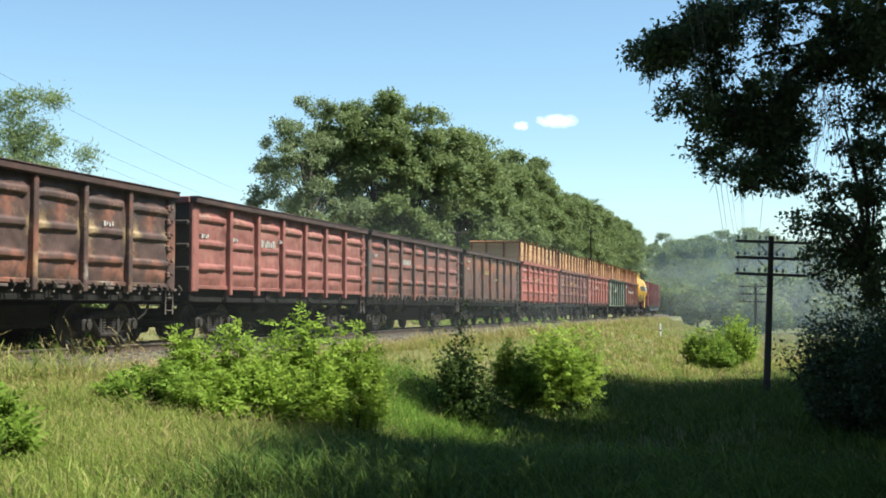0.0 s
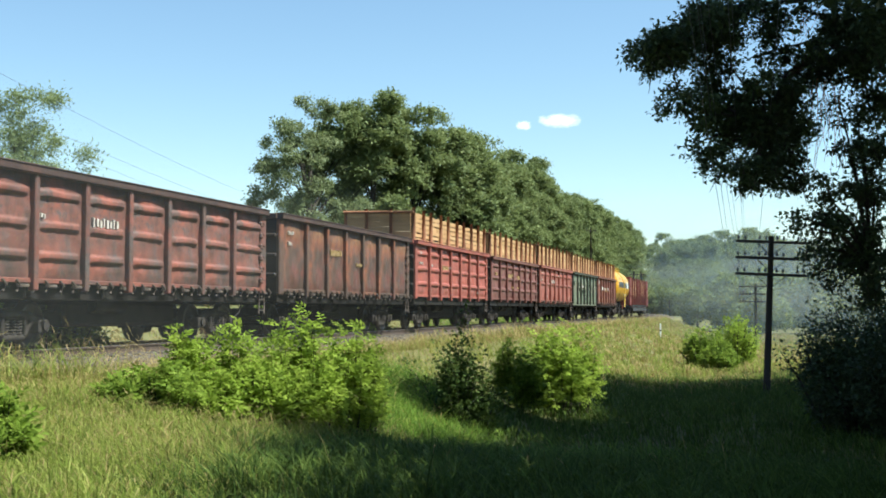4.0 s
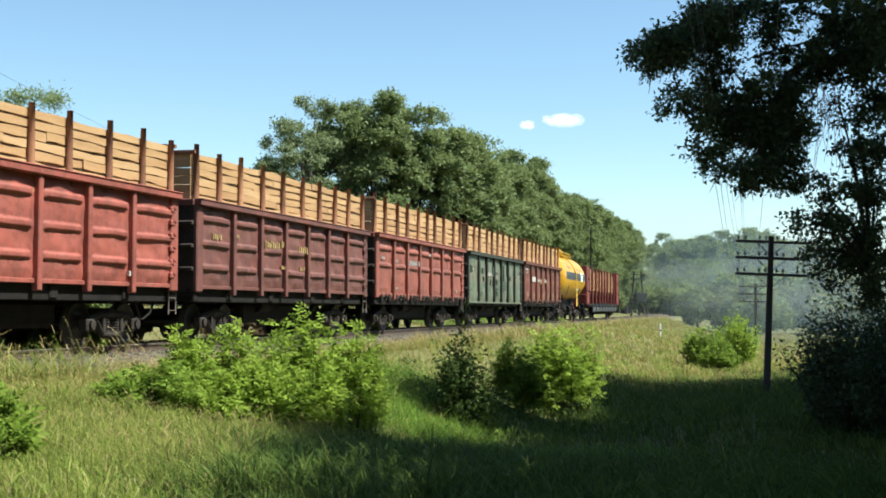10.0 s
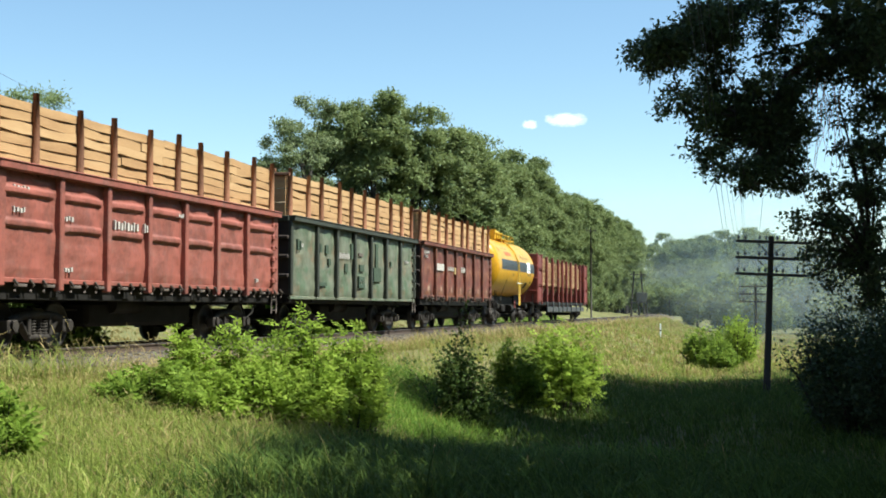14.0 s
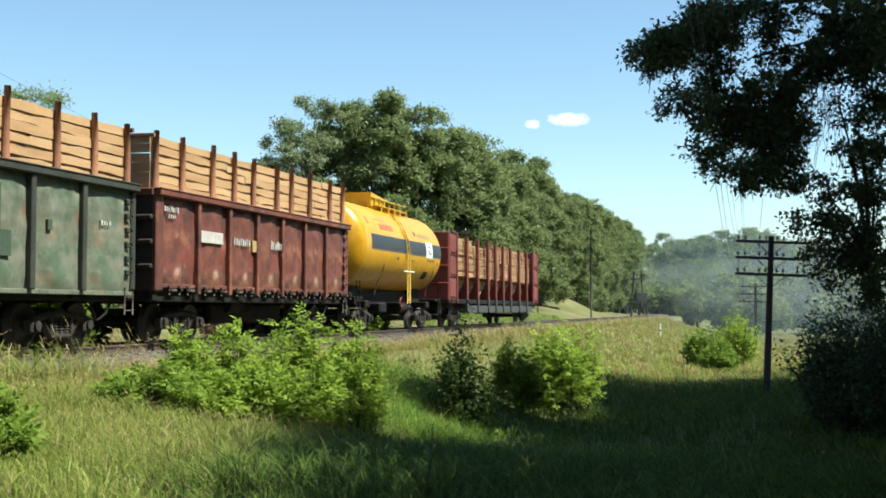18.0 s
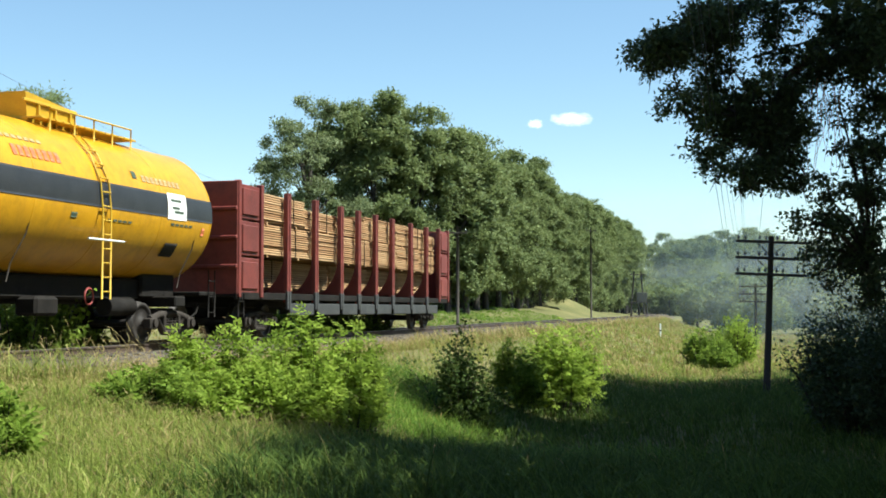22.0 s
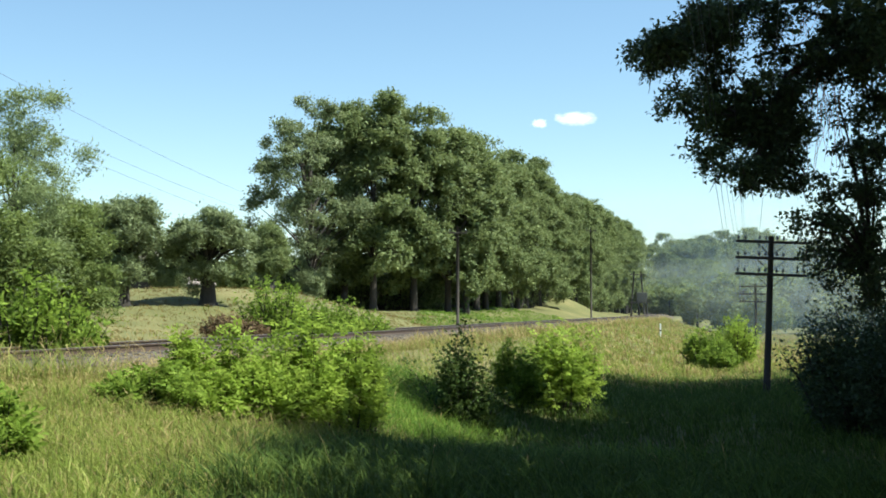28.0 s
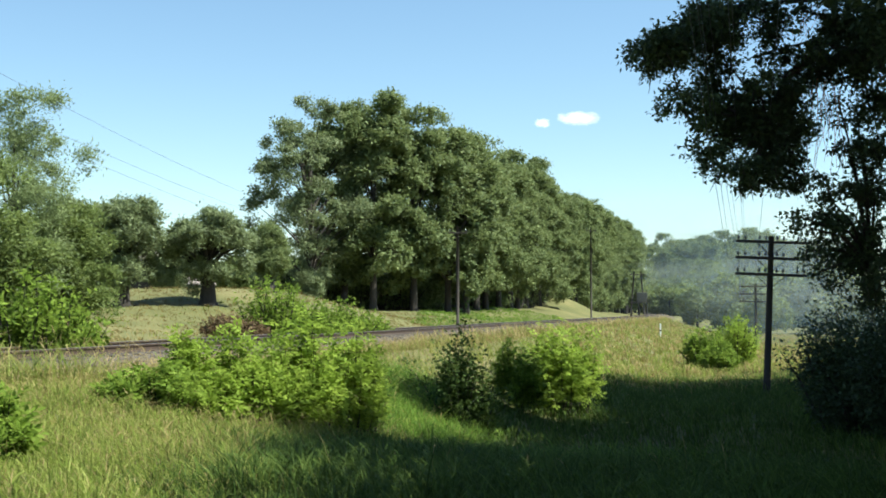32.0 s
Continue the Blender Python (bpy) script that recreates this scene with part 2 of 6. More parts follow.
# ---- the line of the railway: heading eases along its length ----
def _track_samples():
    S = np.arange(-300.0, 700.01, 0.5)
    u = np.clip(S, 0, 200) / 100
    k = 0.000663 * u - 0.001898 * u ** 2 / 2 + 0.001339 * u ** 3 / 3
    th = 1.30496 + 100 * k
    dx, dy = np.cos(th), np.sin(th)
    i0 = int(np.argmin(abs(S)))
    X = np.concatenate([[0], np.cumsum((dx[1:] + dx[:-1]) / 2 * 0.5)])
    Y = np.concatenate([[0], np.cumsum((dy[1:] + dy[:-1]) / 2 * 0.5)])
    return S, X - X[i0] - 9.21, Y - Y[i0] + 22.76, th


TS, TX, TY, TH = _track_samples()


def track_at(s):
    return np.interp(s, TS, TX), np.interp(s, TS, TY), np.interp(s, TS, TH)


def beside(s, d, z=0.0):
    """World place at distance s along the line and d metres to its camera side."""
    x, y, th = track_at(s)
    return Vector((x + d * math.sin(th), y - d * math.cos(th), z))


def rail_coords(x, y):
    """Distance along the line, and signed distance to its camera side, of many places."""
    x, y = np.atleast_1d(x).astype(float), np.atleast_1d(y).astype(float)
    s, d = np.empty(len(x)), np.empty(len(x))
    tx, ty, ts, th = TX[::8], TY[::8], TS[::8], TH[::8]
    for i in range(0, len(x), 4000):
        j = slice(i, i + 4000)
        dx, dy = x[j, None] - tx, y[j, None] - ty
        k = np.argmin(dx * dx + dy * dy, axis=1)
        r = np.arange(len(k))
        along = dx[r, k] * np.cos(th[k]) + dy[r, k] * np.sin(th[k])
        s[j] = ts[k] + along
        d[j] = dx[r, k] * np.sin(th[k]) - dy[r, k] * np.cos(th[k])
    return s, d


def smooth(a, b, v):
    t = np.clip((v - a) / (b - a), 0, 1)
    return t * t * (3 - 2 * t)


def waves(x, y):
    return (0.05 * np.sin(x * 0.9 + 1.3 * np.sin(y * 0.37)) * np.cos(y * 0.71 + 0.5) + 0.10 * np.sin(x * 0.23 + 1) * np.sin(y * 0.19 + 2)
            + 0.03 * np.sin(x * 2.3 + y * 1.1) * np.sin(y * 2.9 - x * 0.7))


def ground_z(x, y, sd=None):
    """Height of the ground: embankment, ditch on the camera's side, rising bank beyond, far hills."""
    x, y = np.atleast_1d(x).astype(float), np.atleast_1d(y).astype(float)
    s, d = rail_coords(x, y) if sd is None else sd
    fall = 0.40 + 1.45 * smooth(11, 27, y + 0.35 * x)
    right = -0.42 - fall * smooth(3.0, 11.0, d)
    right = right - 1.0 * smooth(60, 150, y) * smooth(14, 45, d)
    rise = 2.35 * smooth(20, 55, s) * (1 - 0.80 * smooth(42, 66, s) + 0.22 * smooth(84, 116, s))
    left = -0.42 + (0.55 + rise) * smooth(3.2, 15.0, -d)
    mound = 2.1 * np.exp(-(((s - 140) / 10) ** 2 + ((d + 10.5) / 4.0) ** 2))
    z = np.where(d > 0, right, left + mound)
    far = np.hypot(x, y)
    z = z + 18 * smooth(230, 520, y) * smooth(-15, 55, x - 0.1 * y) + 8 * smooth(300, 900, far)
    bed = smooth(2.6, 4.2, abs(d))
    return np.where(abs(d) < 2.6, -0.62, -0.62 * (1 - bed) + z * bed) + waves(x, y) * smooth(3, 6, abs(d))


def gz(x, y):
    return float(ground_z(x, y)[0])


def grow_axis(lo, hi, step, out, ratio=1.18):
    a = list(np.arange(lo, hi + 0.01, step))
    k, st = hi, step
    while k < out:
        st *= ratio
        k += st
        a.append(k)
    k, st, b = lo, step, []
    while k > -out:
        st *= ratio
        k -= st
        b.append(k)
    return np.array(b[::-1] + a)


def build_ground():
    gx, gy = grow_axis(-32, 46, 0.55, 3200), grow_axis(-6, 130, 0.7, 3200)
    X, Y = np.meshgrid(gx, gy)
    Z = ground_z(X.ravel(), Y.ravel())
    V = np.stack([X.ravel(), Y.ravel(), Z], 1)
    nx, ny = len(gx), len(gy)
    i = (np.arange(ny - 1)[:, None] * nx + np.arange(nx - 1)[None]).ravel()
    F = np.stack([i, i + 1, i + nx + 1, i + nx], 1)
    tagged(new("ground", np_mesh("ground", V, F, SOIL, True)), "rough summer meadow with an embankment and a ditch", "ground", kind="structure")


build_ground()


# ---- railway ----
def sweep(name, prof, s0, s1, step, material, closed=False, wob=0.0):
    """Sweeps a profile of (d, z) along the line."""
    S = np.arange(s0, s1 + 0.01, step)
    x, y, th = track_at(S)
    n = len(prof)
    rng = np.random.default_rng(3)
    P = np.array(prof)
    d = np.repeat(P[None, :, 0], len(S), 0)
    z = np.repeat(P[None, :, 1], len(S), 0)
    if wob:
        z = z + rng.uniform(-wob, wob, z.shape)
        d = d + rng.uniform(-wob, wob, z.shape)
    V = np.stack([x[:, None] + d * np.sin(th)[:, None], y[:, None] - d * np.cos(th)[:, None], z], 2).reshape(-1, 3)
    m = n if closed else n - 1
    a = np.arange(len(S) - 1)[:, None] * n
    k, k2 = np.arange(m)[None], (np.arange(m)[None] + 1) % n
    F = np.stack([a + k, a + n + k, a + n + k2, a + k2], 2).reshape(-1, 4)
    return np_mesh(name, V, F, material)


def build_track():
    tr = thing("railway_track", "single railway track on a gravel bed with old wooden sleepers", "railway track", kind="structure")
    bed = [(-3.2, -0.72), (-2.5, -0.5), (-1.75, -0.25), (-1.2, -0.2), (-0.5, -0.21), (0, -0.2), (0.5, -0.21), (1.2, -0.2), (1.75, -0.25), (2.5, -0.5), (3.2, -0.72)]
    part("ballast_bed", sweep("ballast_bed", bed[::-1], -290, 690, 0.5, BALLAST, wob=0.025), None, tr, "grey-brown gravel ballast bed")
    for side in (-0.76, 0.76):
        foot = [(side - 0.07, -0.165), (side + 0.07, -0.165), (side + 0.07, -0.155), (side + 0.012, -0.135), (side + 0.012, -0.05),
                (side + 0.036, -0.04), (side + 0.036, -0.008), (side - 0.036, -0.008), (side - 0.036, -0.04), (side - 0.012, -0.05), (side - 0.012, -0.135), (side - 0.07, -0.155)]
        rail = part("rail", sweep("rail", foot[::-1], -290, 690, 1.0, RAIL_RUST, True), None, tr, "rust-brown steel rail")
        head = [(side - 0.033, -0.0085), (side - 0.028, 0.0), (side + 0.028, 0.0), (side + 0.033, -0.0085)]
        part("running_surface", sweep("running_surface", head[::-1], -290, 690, 1.0, RAIL_TOP), None, rail, "polished top of the rail")
    sl = Mesh().box(-0.12, 0.12, -1.36, 1.36, -0.16, 0.0, 0.02).data("sleeper", SLEEPER)
    rng = random.Random(5)
    rest = Mesh()
    s = -60.0
    while s < 300:
        x, y, th = track_at(s)
        m = pose(float(x), float(y), -0.168 + rng.uniform(-0.012, 0.006), 0, 0, math.degrees(float(th)) + rng.uniform(-1.2, 1.2))
        if -8 < s < 128:
            ob = part("sleeper", sl, None, tr)
            ob.matrix_local = m
        else:
            rest.box(-0.12, 0.12, -1.36, 1.36, -0.16, 0.0, 0.02, m)
        s += 0.56
    part("far_sleepers", rest, SLEEPER, tr, "row of old wooden sleepers further along").update_tag()
    for o in tr.children:
        if o.name.startswith("far_sleepers"):
            tagged(o, kind="stuff")
    # loose stones on the bed
    R = np.random.default_rng(8)
    N = 11000
    S, dd = R.uniform(-6, 90, N), R.uniform(-2.5, 2.7, N)
    x, y, th = track_at(S)
    zb = np.interp(abs(dd), [0, 1.75, 2.5, 3.2], [-0.2, -0.25, -0.5, -0.72])
    C = np.stack([x + dd * np.sin(th), y - dd * np.cos(th), zb], 1)
    r = R.uniform(0.022, 0.055, N)
    base = np.array([[1, 0, 0], [-1, 0, 0], [0, 1, 0], [0, -1, 0], [0, 0, 1], [0, 0, -1]], float)
    V = C[:, None] + base[None] * r[:, None, None] * R.uniform(0.6, 1.2, (N, 6, 1)) + R.normal(0, 0.006, (N, 6, 3))
    fc = np.array([[0, 2, 4], [2, 1, 4], [1, 3, 4], [3, 0, 4], [2, 0, 5], [1, 2, 5], [3, 1, 5], [0, 3, 5]])
    F = (np.arange(N)[:, None, None] * 6 + fc[None]).reshape(-1, 3)
    st = part("loose_stones", np_mesh("loose_stones", V.reshape(-1, 3), F, STONE), None, tr, "loose broken gravel stones")
    tagged(st, kind="stuff")


build_track()

# ---- rolling stock ----
RED_A = paint_mat("wagon_paint_brown", (0.105, 0.055, 0.044), (0.075, 0.048, 0.042), (0.035, 0.028, 0.026), [((0.27, 0.105, 0.065), 0.52), ((0.42, 0.29, 0.15), 0.56), ((0.48, 0.42, 0.36), 0.62)], 1.0, patch_scale=0.9)
RED_B = paint_mat("wagon_paint_faded_red", (0.2934, 0.1045, 0.0851), (0.224, 0.0858, 0.0701), (0.0952, 0.0506, 0.0437), [((0.33, 0.17, 0.125), 0.55), ((0.14, 0.06, 0.048), 0.59)], 2.3)
RED_C = paint_mat("wagon_paint_grey_red", (0.165, 0.058, 0.043), (0.098, 0.074, 0.066), (0.048, 0.035, 0.032), [((0.26, 0.085, 0.06), 0.50), ((0.095, 0.08, 0.076), 0.53), ((0.34, 0.13, 0.075), 0.62)], 3.7, patch_scale=0.7)
RED_D = paint_mat("wagon_paint_rust_brown", (0.105, 0.058, 0.042), (0.080, 0.052, 0.040), (0.036, 0.028, 0.026), [((0.27, 0.085, 0.04), 0.52), ((0.26, 0.13, 0.06), 0.63), ((0.17, 0.05, 0.04), 0.56)], 5.1, patch_scale=0.55)
RED_E = paint_mat("wagon_paint_red", (0.3335, 0.087, 0.063), (0.261, 0.0783, 0.0588), (0.116, 0.0493, 0.0392), [((0.29, 0.115, 0.088), 0.56), ((0.11, 0.05, 0.045), 0.61)], 6.4)
RED_F = paint_mat("wagon_paint_maroon", (0.18, 0.0624, 0.0504), (0.1296, 0.0576, 0.048), (0.0636, 0.0372, 0.0324), [((0.20, 0.085, 0.065), 0.57), ((0.085, 0.045, 0.04), 0.60)], 7.2)
RED_G = paint_mat("wagon_paint_brick", (0.2972, 0.087, 0.063), (0.2436, 0.081, 0.06), (0.0986, 0.0555, 0.0465), [((0.26, 0.115, 0.09), 0.56), ((0.12, 0.055, 0.046), 0.60)], 8.8)
GREEN_P = paint_mat("wagon_paint_green", (0.160, 0.166, 0.118), (0.122, 0.134, 0.092), (0.058, 0.058, 0.039), [((0.085, 0.125, 0.072), 0.53), ((0.20, 0.125, 0.075), 0.55), ((0.24, 0.25, 0.17), 0.56), ((0.06, 0.085, 0.05), 0.60)], 9.4, rust=0.45, patch_scale=1.3)
GREEN_DK = paint_mat("wagon_frame_green", (0.048, 0.050, 0.037), (0.036, 0.038, 0.030), (0.024, 0.024, 0.020), [], 9.9)
RED_H = paint_mat("wagon_paint_rusted_red", (0.175, 0.046, 0.030), (0.115, 0.043, 0.031), (0.040, 0.025, 0.022), [((0.25, 0.095, 0.05), 0.53), ((0.062, 0.032, 0.027), 0.545), ((0.36, 0.25, 0.17), 0.64)], 12.1, patch_scale=1.3)
TANK_Y = paint_mat("tank_yellow", (0.600, 0.305, 0.014), (0.540, 0.265, 0.013), (0.300, 0.160, 0.020), [], 13.0, rough=0.30, rust=0.10)
FLAT_RED = paint_mat("stake_wagon_red", (0.195, 0.0403, 0.0312), (0.1613, 0.0377, 0.0312), (0.085, 0.0286, 0.026), [], 14.0)
# near-black paint that puts the shade between wagons into the colour
END_SHADE = mottled("shade_dark_end_paint", [(0.3, (0.018, 0.013, 0.011)), (0.7, (0.05, 0.032, 0.026))], 2.0, 0.85)
TANK_BLACK = mottled("tank_band_black", [(0.3, (0.018, 0.019, 0.021)), (0.7, (0.04, 0.04, 0.042))], 3, 0.45)
PLACARD = mottled("placard_white", [(0.3, (0.72, 0.72, 0.70)), (0.7, (0.82, 0.82, 0.80))], 5, 0.5)

# dark brown for the top rails of the first four wagons
TOP_RAIL_BROWN = paint_mat("dark_brown_top_rail", (0.075, 0.040, 0.033), (0.055, 0.034, 0.030), (0.03, 0.023, 0.021), [((0.13, 0.06, 0.045), 0.57)], 15.5)

SPEED, LEAD = 5.445, 88.44
WHEEL_R = 0.475
MOVERS, WHEELS = [], []


def wheel_mesh():
    m = Mesh()
    for s in (-1, 1):
        k = Matrix.Translation((0, s * 0.76, 0)) @ Matrix.Rotation(math.pi / 2 * s, 4, "Z")
        m.lathe([(-0.07, 0.02), (-0.07, 0.505), (-0.05, 0.505), (-0.035, WHEEL_R), (0.06, WHEEL_R - 0.004), (0.065, 0.40), (0.03, 0.385), (0.02, 0.17), (0.075, 0.14), (0.085, 0.02)], k, 24)
    m.tube([(0, -1.08, 0), (0, 1.08, 0)], 0.085, 10)
    return m.data("wheelset", WHEEL)


def bogie_meshes():
    f = Mesh()
    for s in (-1, 1):
        y = s * 1.02
        # cast side frame: arched top chord, sloping ends, bottom chord
        f.tube([(-0.95, y, 0.56), (-0.55, y, 0.66), (0, y, 0.70), (0.55, y, 0.66), (0.95, y, 0.56)], [0.09, 0.085, 0.08, 0.085, 0.09], 8)
        f.tube([(-0.62, y, 0.55), (-0.34, y, 0.26), (0.34, y, 0.26), (0.62, y, 0.55)], 0.075, 8)
        for e in (-1, 1):
            f.box(e * 0.925 - 0.16, e * 0.925 + 0.16, y - 0.11, y + 0.11, 0.33, 0.60, 0.03)
            f.tube([(e * 0.925, y, 0.475), (e * 0.925, y + s * 0.16, 0.475)], 0.10, 10)
            f.box(e * 0.36 - 0.05, e * 0.36 + 0.05, y - 0.09, y + 0.09, 0.28, 0.66, 0.02)
    f.box(-0.17, 0.17, -1.05, 1.05, 0.58, 0.82, 0.03)
    f.box(-0.7, -0.6, -0.9, 0.9, 0.34, 0.46, 0.02)
    f.box(0.6, 0.7, -0.9, 0.9, 0.34, 0.46, 0.02)
    sp = Mesh()
    for k in (0.0,):
        pts = [(k + 0.075 * math.cos(a * math.pi / 3), 0.075 * math.sin(a * math.pi / 3), 0.30 + 0.28 * a / 30) for a in range(31)]
        sp.tube(pts, 0.017, 5)
    return f.data("bogie", BOGIE_IRON), sp.data("spring", BOGIE_IRON)


WHEELSET = wheel_mesh()
BOGIE, SPRINGS = bogie_meshes()


def add_bogies(wagon, half):
    for x in (-half, half):
        b = part("bogie", BOGIE, None, wagon, "dusty cast-steel bogie", (x, 0, 0))
        for y in (-1.02, 1.02):
            for dx in (-0.2, 0.0, 0.2):
                part("spring", SPRINGS, None, b, "", (dx, y, 0))
        for dx in (-0.925, 0.925):
            WHEELS.append((part("wheelset", WHEELSET, None, b, "", (dx, 0, WHEEL_R)), dx))


def coupler(wagon, x, s):
    c = Mesh()
    c.box(min(x, x + s * 0.42), max(x, x + s * 0.42), -0.09, 0.09, 0.96, 1.14, 0.02)
    c.box(min(x + s * 0.38, x + s * 0.66), max(x + s * 0.38, x + s * 0.66), -0.2, 0.14, 0.92, 1.2, 0.05)
    part("coupler", c, IRON, wagon, "black automatic coupler")
    h = Mesh().tube([(x + s * 0.02, -0.4, 0.95), (x + s * 0.2, -0.4, 0.7), (x + s * 0.4, -0.32, 0.55), (x + s * 0.55, -0.2, 0.6)], 0.03, 6)
    part("brake_hose", h, IRON, wagon)


def ladder(name, wagon, x, y, z0, z1, w, material, rungs, label=""):
    m = Mesh()
    for e in (-w / 2, w / 2):
        m.tube([(x + e, y, z0), (x + e, y, z1)], 0.018, 6)
    for i in range(rungs):
        z = z0 + (z1 - z0) * (i + 0.3) / rungs
        m.tube([(x - w / 2, y, z), (x + w / 2, y, z)], 0.014, 6)
    return part(name, m, material, wagon, label)


def panel_mesh(w, z0, z1, ribs, seed, dent=0.025):
    """One bay of side sheet, bulged and dented, with pressed horizontal ribs; in x from 0 to w, outward is -y."""
    nx, nz = 20, 78 if ribs else 30
    rng = random.Random(seed)
    k1, k2 = rng.uniform(0, 6), rng.uniform(0, 6)
    lift = [rng.uniform(-0.02, 0.02) for _ in ribs]
    vs, fs = [], []
    for j in range(nz + 1):
        for i in range(nx + 1):
            u, v = i / nx, j / nz
            x, z = u * w, z0 + (z1 - z0) * v
            out = 0.05 * math.sin(math.pi * u) ** 0.7 * min(1, v * 9, (1 - v) * 14) ** 0.7
            out += 1.3 * dent * noise.noise((x * 1.7 + k1, z * 1.9 + k2, seed * 3.1)) + 0.75 * dent * noise.noise((x * 4.3 + k2, z * 3.6, seed)) + 0.25 * dent * noise.noise((x * 11, z * 9 + k1, seed))
            for zr, lf in zip(ribs, lift):
                dz = (z - zr - lf * (u - 0.5) - 0.012 * noise.noise((x * 2.5, k1, zr))) / 0.085
                du = min(u * w - 0.17, w - 0.17 - u * w)
                if abs(dz) < 1 and du > 0:
                    out += 0.062 * min(1, (1 - abs(dz)) / 0.42) ** 0.8 * min(1, du / 0.07)
            vs.append((x, -out, z))
    for j in range(nz):
        for i in range(nx):
            a = j * (nx + 1) + i
            fs.append((a, a + 1, a + nx + 2, a + nx + 1))
    m = Mesh().add(vs, fs, True)
    return m


def markings(wagon, rows, y=-1.535):
    """Worn lettering as plain bars: rows of (x, z, width, height, count, material)."""
    for x, z, w, h, n, material in rows:
        for i in range(n):
            a = x + i * w * 1.3
            m = Mesh().box(a, a + w * (0.8 - 0.3 * ((i * 7 + int(x * 10)) % 3 == 1)), y - 0.003, y + 0.06, z + 0.02 * (i % 2), z + h * (1 - 0.12 * (i % 3)), 0.002)
            part("marking", m, material, wagon, "worn painted lettering" if i == 0 else "")


def latch_mesh():
    m = Mesh()
    for dx in (0.12, 0.62):
        m.tube([(dx, -1.5, 1.34), (dx + 0.05, -1.56, 1.24), (dx - 0.02, -1.53, 1.12)], 0.028, 5)
    m.box(0.2, 0.55, -1.5, -1.44, 1.2, 1.26, 0.01)
    return m.data("hatch_latch", MARK_DIRT)


HINGES = {}


def hinge_mesh(paint):
    if paint.name not in HINGES:
        m = Mesh().box(-0.06, 0.06, -0.10, 0.0, 0, 0.13, 0.02)
        m.tube([(0.06, -0.07, 0.02), (0.14, -0.11, 0.06), (0.06, -0.08, 0.12)], 0.022, 5)
        HINGES[paint.name] = m.data("door_hinge", paint)
    return HINGES[paint.name]


MARK_DIRT = mottled("dusty_fittings", [(0.3, (0.05, 0.036, 0.03)), (0.7, (0.17, 0.13, 0.11))], 5, 0.85)
LATCH = latch_mesh()


